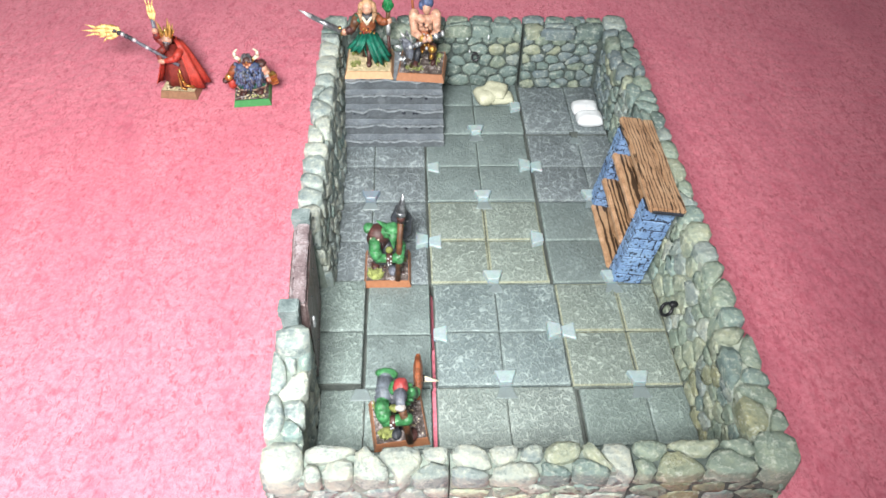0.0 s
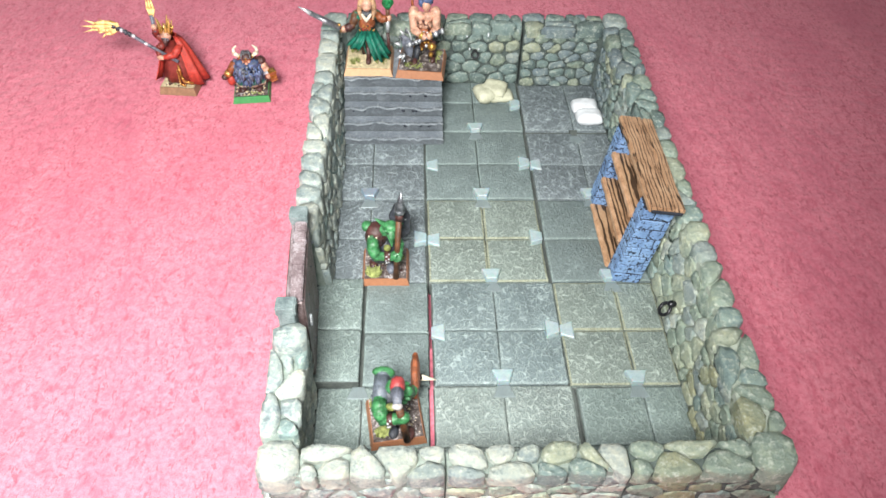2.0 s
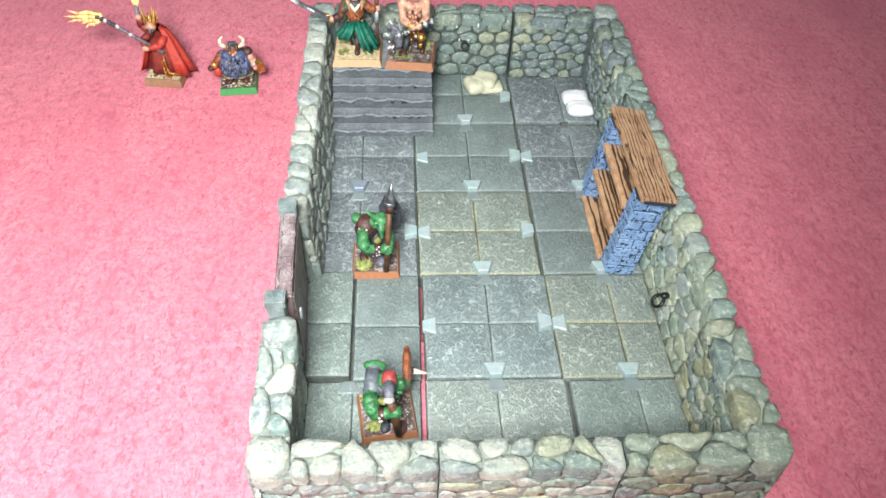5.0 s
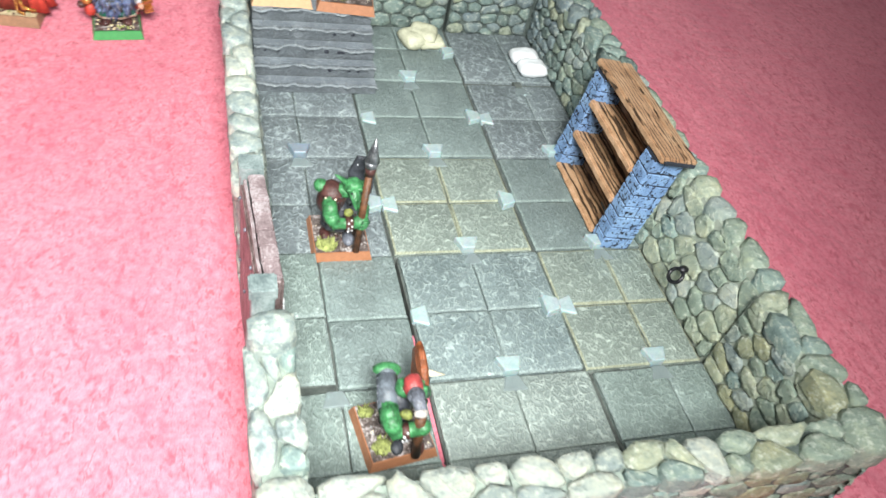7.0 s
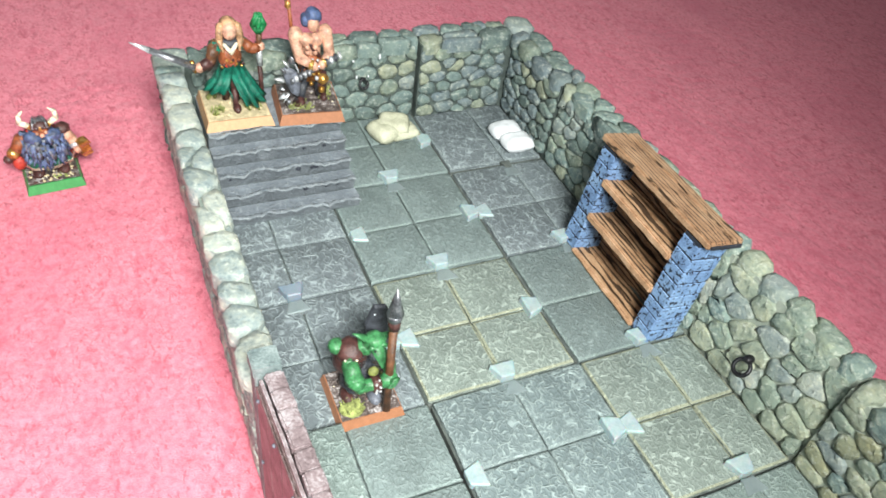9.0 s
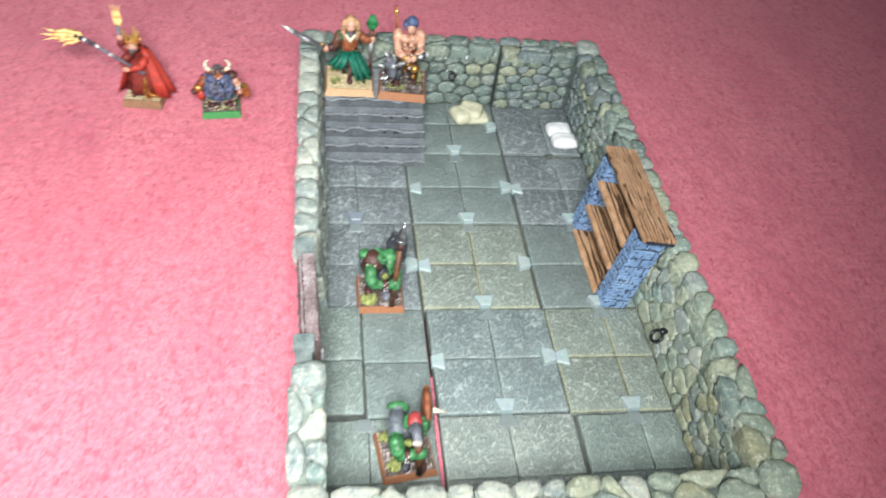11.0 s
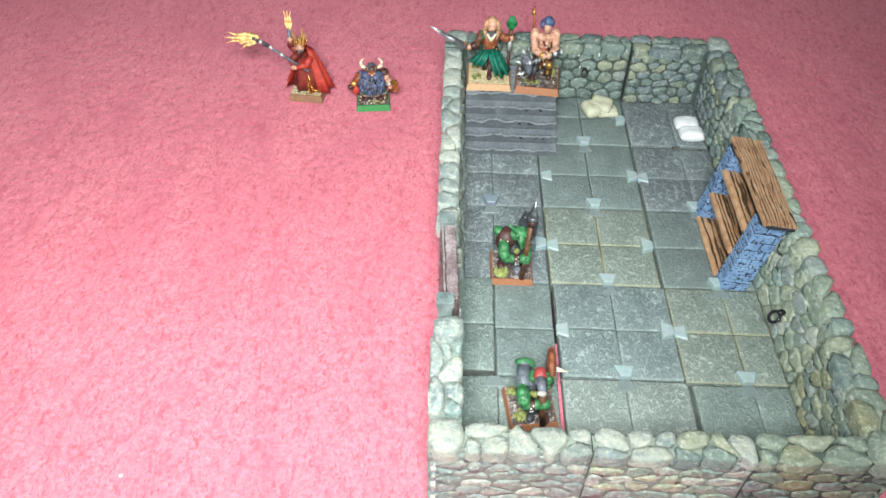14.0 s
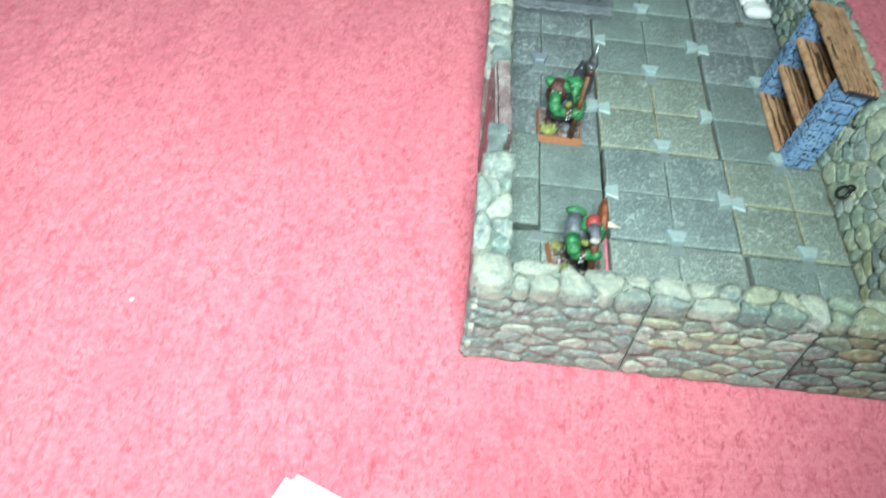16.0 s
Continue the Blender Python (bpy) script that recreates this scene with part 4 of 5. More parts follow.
# ---- sacks ----
def sack(bm, cx, cy, cz, w, d, h, turn, tip=0.0):
    n, rings = 12, {}
    m = Matrix.Translation((cx, cy, cz)) @ Euler((tip, 0, turn)).to_matrix().to_4x4()
    for s in (1, -1):
        for j in range(n + 1):
            for i in range(n + 1):
                u, v = 2 * i / n - 1, 2 * j / n - 1
                full = max(0.0, (1 - u ** 4) * (1 - v ** 4)) ** 0.55
                key = (i, j, s if 0 < i < n and 0 < j < n else 0)
                if key not in rings:
                    dent = 0.012 * noise.noise(Vector((u * 2 + cx * 9, v * 2 + cy * 7, s)))
                    rings[key] = bm.verts.new(m @ Vector((w / 2 * u * (1 - 0.10 * v * v), d / 2 * v * (1 - 0.10 * u * u), h / 2 + s * h / 2 * full + (dent if full else 0))))
        for j in range(n):
            for i in range(n):
                q = [rings[(a, b, s if 0 < a < n and 0 < b < n else 0)] for a, b in ((i, j), (i + 1, j), (i + 1, j + 1), (i, j + 1))]
                if len(set(q)) == 4:
                    bm.faces.new(q if s > 0 else q[::-1])
    return bm


SACKS = "small piles of cast sacks"
pile_a = thing("sack_pile", (0.74, 2.64, 0.0), "pile of three cream cloth sacks on the floor tiles", "sack pile", SACKS)
for x, y, z, w, d, h, a, tip in ((0.625, 2.575, 0.004, 0.21, 0.27, 0.13, 0.30, 0.0), (0.795, 2.565, 0.004, 0.27, 0.20, 0.09, 0.08, 0.0), (0.735, 2.620, 0.066, 0.26, 0.24, 0.085, -0.35, 0.18)):
    part("sack", sack(bmesh.new(), x, y, z, w, d, h, a, tip), SACK, pile_a, smooth=True)
pile_b = thing("sack_pile", (1.66, 2.28, 0.0), "two bare white cast sacks lying side by side", "sack pile", SACKS)
for x, y, z, w, d, h, a in ((1.645, 2.350, 0.004, 0.28, 0.215, 0.12, 0.03), (1.665, 2.175, 0.004, 0.28, 0.215, 0.12, -0.02)):
    part("sack", sack(bmesh.new(), x, y, z, w, d, h, a), WHITE, pile_b, smooth=True)


# ---- iron rings on the walls ----
def ring(bm, c, r, t, matrix, n=16, m=6):
    rows = []
    for i in range(n):
        a = 2 * math.pi * i / n
        rows.append([bm.verts.new(Vector(c) + matrix @ Vector(((r + t * math.cos(b)) * math.cos(a), (r + t * math.cos(b)) * math.sin(a), t * math.sin(b)))) for b in (2 * math.pi * k / m for k in range(m))])
    for i in range(n):
        for k in range(m):
            bm.faces.new((rows[i][k], rows[(i + 1) % n][k], rows[(i + 1) % n][(k + 1) % m], rows[i][(k + 1) % m]))
    return bm


for at, e, pin, size in (((1.765, -0.51, 0.255), (0, math.radians(-48), 0), (0.045, 0.01, 0.045), 1.15), ((0.52, 2.785, 0.395), (math.radians(60), 0, 0), (0, 0.03, 0.03), 0.80)):
    r = thing("wall_ring", at, "black iron ring hanging on the stone wall", "iron ring", "iron rings on the walls")
    part("hoop", ring(bmesh.new(), (0, 0, 0), 0.044 * size, 0.0125 * size, Euler(e).to_matrix()), IRON, r, local=True, smooth=True)
    bm = bmesh.new()
    bmesh.ops.create_icosphere(bm, subdivisions=2, radius=0.022 * size, matrix=Matrix.Translation(pin) @ Matrix.Diagonal((1.5, 1.2, 1, 1)))
    part("staple", bm, IRON, r, local=True, smooth=True)


# ---- painted miniatures: one plain mesh each ----
class Model:
    """Collects simple solids, each with its paint, into one mesh. Coordinates in tiles from the middle of the base."""

    def __init__(self):
        self.bm, self.mats = bmesh.new(), []

    def _own(self, made, mat):
        if mat not in self.mats:
            self.mats.append(mat)
        for f in {f for v in made for f in v.link_faces}:
            f.material_index = self.mats.index(mat)
            f.smooth = True

    def ball(self, c, r, mat, turn=(0, 0, 0), sub=2, rough=0.0):
        r = (r, r, r) if isinstance(r, (int, float)) else r
        m = Matrix.LocRotScale(c, Euler([radians(a) for a in turn]), r)
        made = bmesh.ops.create_icosphere(self.bm, subdivisions=sub, radius=1, matrix=m)["verts"]
        for v in made if rough else ():
            v.co += noise.noise_vector(v.co * 26) * rough
        self._own(made, mat)
        return self

    def rod(self, a, b, r0, r1, mat, n=8, flat=1.0):
        a, b = Vector(a), Vector(b)
        m = Matrix.Translation((a + b) / 2) @ (b - a).to_track_quat("Z", "Y").to_matrix().to_4x4() @ Matrix.Diagonal((1, flat, 1, 1))
        made = bmesh.ops.create_cone(self.bm, cap_ends=True, segments=n, radius1=r0, radius2=max(r1, 0.0005), depth=(b - a).length, matrix=m)["verts"]
        self._own(made, mat)
        return self

    def limb(self, pts, rs, mat):
        for p, q, r, s in zip(pts, pts[1:], rs, rs[1:]):
            self.rod(p, q, r, s, mat)
        for p, r in zip(pts, rs):
            self.ball(p, r * 1.04, mat, sub=1)
        return self

    def block(self, lo, hi, mat, turn=(0, 0, 0)):
        made = bmesh.ops.create_cube(self.bm, size=1)["verts"]
        mid = [(a + b) / 2 for a, b in zip(lo, hi)]
        m = Matrix.LocRotScale(mid, Euler([radians(a) for a in turn]), [b - a for a, b in zip(lo, hi)])
        for v in made:
            v.co = m @ v.co
        self._own(made, mat)
        for f in {f for v in made for f in v.link_faces}:
            f.smooth = False
        return self

    def plate(self, outline, depth, mat, bulge=0.35):
        """A flat board: an outline of points, a vector through its thickness, and faces that swell towards the middle."""
        depth = Vector(depth)
        pts = [Vector(p) for p in outline]
        mid = sum(pts, Vector()) / len(pts)
        made, n = [], len(pts)
        rings = [[self.bm.verts.new(mid + (p - mid) * k + depth * h) for p in pts] for k, h in ((0.55, -0.5 - bulge), (0.93, -0.5), (1.0, -0.2), (1.0, 0.2), (0.93, 0.5), (0.55, 0.5 + bulge))]
        for r0, r1 in zip(rings, rings[1:]):
            for i in range(n):
                self.bm.faces.new((r0[i], r0[(i + 1) % n], r1[(i + 1) % n], r1[i]))
        self.bm.faces.new(rings[0][::-1]), self.bm.faces.new(rings[-1])
        made = [v for r in rings for v in r]
        bmesh.ops.recalc_face_normals(self.bm, faces=list({f for v in made for f in v.link_faces}))
        self._own(made, mat)
        for f in {f for v in made for f in v.link_faces}:
            f.smooth = False
        return self

    def cloth(self, rings, mat, folds=7, amp=0.03, a0=0, a1=360, phase=0.0, thick=0.012):
        """A folded sheet through rings of (x, y, z, rx, ry, depth of the folds); closed when it turns full circle."""
        n, made, grid = 40, [], []
        full = a1 - a0 >= 360
        for layer in (0, 1):
            rows = []
            for k, (x, y, z, rx, ry, d) in enumerate(rings):
                row = []
                for i in range(n if full else n + 1):
                    a = radians(a0 + (a1 - a0) * i / n)
                    w = 1 + amp * d * math.sin(folds * a + phase + 0.6 * math.sin(2.3 * a)) - layer * thick / max(rx, 0.02)
                    row.append(self.bm.verts.new((x + rx * w * math.cos(a), y + ry * w * math.sin(a), z)))
                rows.append(row)
            made += [v for r in rows for v in r]
            grid.append(rows)
        for layer, rows in enumerate(grid):
            for r0, r1 in zip(rows, rows[1:]):
                for i in range(len(r0) if full else len(r0) - 1):
                    j = (i + 1) % len(r0)
                    q = (r0[i], r0[j], r1[j], r1[i])
                    self.bm.faces.new(q if layer == 0 else q[::-1])
        for e in (0, -1):
            r0, r1 = grid[0][e], grid[1][e]
            for i in range(len(r0) if full else len(r0) - 1):
                j = (i + 1) % len(r0)
                self.bm.faces.new((r1[i], r1[j], r0[j], r0[i]))
        if not full:
            for e in (0, -1):
                for k in range(len(rings) - 1):
                    self.bm.faces.new((grid[0][k][e], grid[0][k + 1][e], grid[1][k + 1][e], grid[1][k][e]))
        self._own(made, mat)
        return self

    def flame(self, a, b, r, mat, seed):
        """Long curling tongues that fan out from a to b."""
        rg = random.Random(seed)
        a, b = Vector(a), Vector(b)
        side = (b - a).cross(Vector((0, 1, 0))).normalized()
        for k in (-1.0, -0.1, 0.8):
            tip = a.lerp(b, rg.uniform(0.75, 1.0)) + side * k * r * 1.5
            pts = [a + side * k * r * 0.5, a.lerp(tip, 0.35) + side * k * r * 0.5, a.lerp(tip, 0.7) - side * k * r * 0.25, tip]
            self.limb(pts, [r * 0.42, r * 0.46, r * 0.27, r * 0.03], mat)
        return self

    def base(self, w, h, rim, top, lumps, seed, d=None, spread=1.0):
        """A square tapered slot base with a textured top and lumps of flock or gravel: rows of (paint, count, size)."""
        d = d or w
        t = 0.91
        made = bmesh.ops.create_cube(self.bm, size=1)["verts"]
        for v in made:
            s = t if v.co.z > 0 else 1
            v.co = Vector((v.co.x * w * s, v.co.y * d * s, (v.co.z + 0.5) * h))
        self._own(made, rim)
        for f in {f for v in made for f in v.link_faces}:
            f.smooth = False
        g = bmesh.ops.create_grid(self.bm, x_segments=9, y_segments=9, size=0.5, matrix=Matrix.Translation((0, 0, h + 0.004)) @ Matrix.Diagonal((w * t * 0.97, d * t * 0.97, 1, 1)))["verts"]
        for v in g:
            v.co.z += 0.006 * noise.noise(v.co * 30 + Vector((seed, 0, 0)))
        self._own(g, top)
        rg = random.Random(seed)
        for mat, count, size in lumps:
            for _ in range(count):
                self.ball((rg.uniform(-0.42, 0.42) * w * t * spread, rg.uniform(-0.42, 0.42) * d * t * spread, h + 0.005), (size * rg.uniform(0.7, 1.3), size * rg.uniform(0.7, 1.3), size * 0.6), mat, (0, 0, rg.uniform(0, 180)), 1, size * 0.25)
        return self

    def tuft(self, x, y, z, r, mat, seed, count=34):
        rg = random.Random(seed)
        for _ in range(count):
            a, q = rg.uniform(0, 6.28), rg.uniform(0, 1) ** 0.6 * r
            self.rod((x + q * math.cos(a), y + q * math.sin(a), z), (x + 1.25 * q * math.cos(a) + rg.uniform(-0.01, 0.01), y + 1.25 * q * math.sin(a), z + rg.uniform(0.02, 0.045)), 0.008, 0.002, mat, 4)
        return self

    def put(self, name, at, turn, label, scale=(1, 1, 1), shift=(0, 0)):
        for v in self.bm.verts:
            if v.co.z > 0.09:
                v.co = Vector((v.co.x * scale[0] + shift[0], v.co.y * scale[1] + shift[1], 0.09 + (v.co.z - 0.09) * scale[2]))
        for v in self.bm.verts:
            v.co = (v.co + (0.0045 if v.co.z > 0.09 else 0.0) * noise.noise_vector(v.co * 38)) * T
        me = bpy.data.meshes.new(name)
        self.bm.to_mesh(me)
        self.bm.free()
        for m in self.mats:
            me.materials.append(m)
        ob = new(name, me)
        ob.matrix_world = pose(*(T * v for v in at), 0, 0, turn)
        return tagged(ob, label, "miniature", "painted miniatures on square bases")


# spear bearer, hunched, green skin
f = Model()
f.base(0.385, 0.062, RIM_BROWN, GRAVEL, [(GRAVEL, 30, 0.014), (SAND, 6, 0.010), (BROWN, 6, 0.013), (IVORY, 18, 0.006)], 3)
f.ball((-0.095, -0.105, 0.066), (0.066, 0.060, 0.034), FLOCK, (0, 0, 0), 3, 0.012).tuft(-0.095, -0.105, 0.075, 0.06, FLOCK, 4, 60)
f.ball((0.115, 0.06, 0.066), (0.04, 0.035, 0.02), FLOCK, (0, 0, 0), 2, 0.01).tuft(0.115, 0.06, 0.066, 0.035, FLOCK, 5, 24)
f.limb([(-0.06, 0.05, 0.07), (-0.085, 0.02, 0.17), (-0.06, 0.03, 0.26)], [0.040, 0.046, 0.055], SHIELD)
f.limb([(0.06, 0.05, 0.07), (0.055, 0.01, 0.17), (0.0, 0.03, 0.26)], [0.040, 0.046, 0.055], SHIELD)
f.ball((-0.10, -0.02, 0.085), (0.036, 0.065, 0.032), BROWN).ball((0.045, -0.07, 0.085), (0.040, 0.065, 0.032), GREY)
f.ball((-0.030, -0.05, 0.20), (0.09, 0.06, 0.05), SHIELD, (0, 0, 10), 3, 0.005)
f.ball((-0.070, 0.045, 0.335), (0.088, 0.098, 0.130), BROWN, (22, 14, 0), 3, 0.005)
f.ball((-0.070, 0.025, 0.405), (0.080, 0.082, 0.068), BROWN, (20, 0, 0), 3, 0.005)
for i in range(24):
    u, v = i % 6 - 2.5, i // 6 - 1.5
    c = Vector((-0.072 + 0.020 * u, -0.075 + 0.007 * abs(u) + 0.012 * abs(v), 0.375 + 0.028 * v))
    f.ball(c, 0.0075, IVORY if (i * 7) % 3 == 0 else BLACK, sub=1)
f.ball((-0.135, 0.065, 0.425), (0.052, 0.055, 0.042), GREEN, (0, 20, 0), 2, 0.004)
f.ball((0.005, 0.015, 0.430), (0.062, 0.055, 0.045), GREEN, (0, 15, 0), 2, 0.004)
f.ball((0.045, -0.010, 0.490), (0.062, 0.066, 0.052), GREEN, (-24, 0, 14), 3, 0.003)
f.rod((0.050, -0.040, 0.500), (0.058, -0.125, 0.385), 0.050, 0.005, GREEN, 8, 0.75)
f.ball((0.022, -0.060, 0.502), (0.032, 0.022, 0.015), GREEN, (-30, 0, 25), 2).ball((0.076, -0.055, 0.498), (0.032, 0.022, 0.015), GREEN, (-30, 0, -25), 2)
f.ball((0.028, -0.078, 0.484), 0.008, BLACK, sub=1).ball((0.074, -0.074, 0.482), 0.008, BLACK, sub=1)
f.rod((0.020, -0.010, 0.500), (-0.075, 0.0, 0.575), 0.046, 0.004, GREEN, 8, 0.45).rod((0.070, -0.010, 0.495), (0.150, 0.0, 0.520), 0.044, 0.004, GREEN, 8, 0.45)
f.limb([(-0.095, -0.035, 0.385), (-0.090, -0.105, 0.325), (-0.062, -0.130, 0.285)], [0.046, 0.050, 0.044], GREEN)
f.ball((-0.092, -0.085, 0.345), (0.044, 0.048, 0.046), GREEN, (0, 0, 0), 2, 0.004)
f.limb([(-0.062, -0.130, 0.285), (0.080, -0.140, 0.288)], [0.038, 0.036], GREEN)
f.ball((0.092, -0.135, 0.300), (0.050, 0.044, 0.044), GREEN, (0, 0, 0), 2, 0.005)
f.limb([(0.075, 0.0, 0.40), (0.120, -0.06, 0.345), (0.105, -0.12, 0.310)], [0.036, 0.038, 0.034], GREEN)
f.rod((0.000, -0.136, 0.285), (0.048, -0.139, 0.286), 0.045, 0.045, BROWN)
for i in range(6):
    f.ball((0.014 + 0.02 * (i % 2), -0.138 - 0.046 * math.cos(i * 0.4 - 0.8), 0.285 + 0.046 * math.sin(i * 0.4 - 0.8)), 0.009, SILVER, sub=1)
f.ball((0.02, -0.090, 0.335), (0.032, 0.026, 0.030), DULL, (0, 0, 0), 2, 0.004)
f.rod((0.083, -0.165, 0.065), (0.118, -0.085, 0.655), 0.023, 0.022, SHAFT, 10)
for i in range(4):
    f.ball((0.104 + 0.004 * i, -0.168 - 0.002 * i, 0.275 + 0.017 * i), (0.034, 0.016, 0.011), GREEN, (0, 0, 10), 1)
f.rod((0.116, -0.090, 0.640), (0.121, -0.078, 0.700), 0.030, 0.036, BROWN, 8)
f.rod((0.121, -0.080, 0.695), (0.124, -0.072, 0.735), 0.036, 0.046, STEEL, 8).rod((0.124, -0.072, 0.735), (0.134, -0.045, 0.895), 0.046, 0.001, STEEL, 8)
f.plate([(0.080, 0.125, 0.615), (0.030, 0.115, 0.500), (0.050, 0.105, 0.340), (0.130, 0.100, 0.250), (0.200, 0.105, 0.330), (0.205, 0.115, 0.490), (0.150, 0.122, 0.600)], (0.004, 0.030, -0.006), SHIELD, 0.15)
f.ball((0.165, 0.095, 0.470), 0.009, SILVER, sub=1).ball((0.085, 0.100, 0.560), 0.007, SILVER, sub=1)
f.put("miniature_spearman", (-0.355, 0.155, 0.0), 0, "hunched green-skinned painted miniature with spear, on brown-rimmed base")

# shield bearer, crouching, green skin
f = Model()
f.base(0.385, 0.062, RIM_BROWN, GRAVEL, [(GRAVEL, 34, 0.014), (SAND, 7, 0.010), (SILVER, 16, 0.006), (IVORY, 30, 0.006)], 8)
f.ball((-0.10, -0.10, 0.066), (0.055, 0.05, 0.026), FLOCK, (0, 0, 0), 2, 0.01).tuft(-0.10, -0.10, 0.07, 0.05, FLOCK, 9, 40)
f.ball((-0.125, 0.125, 0.066), (0.045, 0.04, 0.022), FLOCK, (0, 0, 0), 2, 0.01).tuft(-0.125, 0.125, 0.066, 0.04, FLOCK, 10, 30)
for v in f.bm.verts:
    v.co = Euler((0, 0, radians(17))).to_matrix() @ v.co + Vector((0.012, 0.0, 0.0))
f.limb([(-0.03, 0.03, 0.07), (-0.04, 0.0, 0.15), (-0.02, 0.0, 0.25)], [0.042, 0.048, 0.055], BLACK)
f.limb([(0.06, -0.05, 0.07), (0.05, -0.04, 0.15), (0.02, -0.02, 0.25)], [0.042, 0.048, 0.055], BLACK)
f.ball((0.02, -0.125, 0.08), (0.036, 0.05, 0.026), SHIELD).ball((0.13, -0.12, 0.085), (0.036, 0.055, 0.032), BROWN)
f.ball((-0.02, -0.01, 0.33), (0.085, 0.095, 0.120), SHIELD, (15, 0, 0), 3, 0.004)
f.rod((-0.080, 0.065, 0.440), (-0.070, -0.105, 0.405), 0.054, 0.052, ARMOUR, 14)
for i in range(4):
    f.ball((-0.126, 0.04 - 0.04 * i, 0.455 - 0.008 * i), (0.006, 0.010, 0.007), GREY, (0, 0, 0), 1)
f.ball((-0.075, 0.095, 0.452), (0.078, 0.042, 0.040), GREEN, (0, 8, 8), 2, 0.005).ball((-0.08, 0.07, 0.440), (0.055, 0.045, 0.050), ARMOUR)
f.ball((0.0, -0.02, 0.470), (0.045, 0.055, 0.045), GREEN, (0, 0, 0), 2, 0.005)
f.limb([(-0.070, -0.110, 0.420), (-0.056, -0.180, 0.410), (-0.030, -0.210, 0.370)], [0.050, 0.052, 0.044], GREEN)
f.limb([(-0.030, -0.210, 0.370), (0.094, -0.190, 0.378)], [0.040, 0.040], GREEN)
f.rod((0.000, -0.208, 0.368), (0.034, -0.204, 0.372), 0.046, 0.045, BROWN)
for i in range(4):
    f.ball((0.010 + 0.014 * (i % 2), -0.206 - 0.046 * math.cos(i * 0.5 - 0.6), 0.368 + 0.046 * math.sin(i * 0.5 - 0.6)), 0.010, SILVER, sub=1)
f.ball((0.100, -0.188, 0.385), (0.046, 0.042, 0.042), GREEN, (0, 0, 0), 2, 0.005)
f.ball((0.015, -0.155, 0.440), (0.034, 0.026, 0.028), DULL, (0, 0, 0), 2, 0.004)
f.ball((0.038, -0.040, 0.520), (0.050, 0.060, 0.050), CAPRED, (20, 0, 0), 3, 0.004)
f.ball((0.048, -0.110, 0.535), (0.046, 0.048, 0.042), GREY, (0, 0, 0), 2, 0.004).rod((0.048, -0.105, 0.545), (0.066, -0.200, 0.545), 0.042, 0.028, GREY, 9)
f.ball((0.068, -0.208, 0.535), (0.036, 0.022, 0.024), PALEGREY, (0, 0, 10), 2, 0.005).ball((0.070, -0.190, 0.505), (0.030, 0.024, 0.020), BROWN, (0, 0, 0), 2, 0.004)
f.ball((0.090, -0.150, 0.560), 0.010, BLACK, sub=1)
f.rod((0.075, -0.190, 0.495), (0.118, -0.165, 0.075), 0.027, 0.026, SHAFT, 9)
f.limb([(0.070, -0.02, 0.44), (0.115, 0.02, 0.375), (0.125, 0.08, 0.310)], [0.044, 0.042, 0.036], GREEN)
for i in range(10):
    f.ball((0.075 + 0.012 * (i % 4), 0.01 - 0.022 * (i // 2), 0.475 - 0.020 * (i // 2)), (0.026, 0.018, 0.014), GREEN, (20, 0, 20 * i), 1)
f.plate([(0.112, 0.235, 0.440), (0.102, 0.305, 0.425), (0.098, 0.335, 0.330), (0.106, 0.275, 0.200), (0.126, 0.155, 0.150), (0.140, 0.060, 0.235), (0.140, 0.070, 0.340), (0.128, 0.140, 0.415)], (0.034, 0.004, 0.0), RUST, 0.4)
for i in range(6):
    f.rod((0.118 - 0.005 * i, 0.095 + 0.036 * i, 0.225 + 0.006 * i), (0.114 - 0.005 * i, 0.105 + 0.036 * i, 0.365 + 0.010 * i), 0.006, 0.006, SHAFT, 5)
f.ball((0.150, 0.205, 0.285), 0.030, BLACK, sub=1).rod((0.155, 0.205, 0.283), (0.262, 0.210, 0.270), 0.024, 0.004, IVORY, 7)
f.put("miniature_shield_bearer", (-0.270, -1.300, 0.0), -9, "crouching green-skinned painted miniature with rust-brown shield, on base")

# robed figure with flaming staff and blade, on the carpet
f = Model()
f.base(0.40, 0.085, RIM_MUD, SAND, [(SAND, 26, 0.014), (FLOCK, 12, 0.013), (BROWN, 26, 0.014), (IVORY, 26, 0.008)], 13)
f.cloth([(0.02, 0.03, 0.095, 0.20, 0.15, 1.0), (0.01, 0.03, 0.25, 0.155, 0.12, 0.8), (-0.01, 0.03, 0.42, 0.115, 0.09, 0.5), (-0.02, 0.03, 0.55, 0.06, 0.05, 0.1)], DARKRED, 8, 0.10)
f.cloth([(0.015, 0.0, 0.10, 0.262, 0.19, 1.3), (0.01, 0.02, 0.24, 0.212, 0.16, 1.1), (0.0, 0.03, 0.42, 0.155, 0.12, 0.7), (-0.005, 0.03, 0.545, 0.11, 0.085, 0.3), (-0.01, 0.03, 0.60, 0.055, 0.05, 0.0)], RED, 9, 0.11, -55, 205, 0.4)
f.limb([(0.06, -0.15, 0.34), (0.075, -0.165, 0.23), (0.10, -0.18, 0.17), (0.18, -0.165, 0.14)], [0.010, 0.014, 0.018, 0.012], GOLD)
f.limb([(-0.09, 0.0, 0.51), (-0.14, -0.07, 0.48), (-0.12, -0.13, 0.44)], [0.040, 0.040, 0.026], DARKRED)
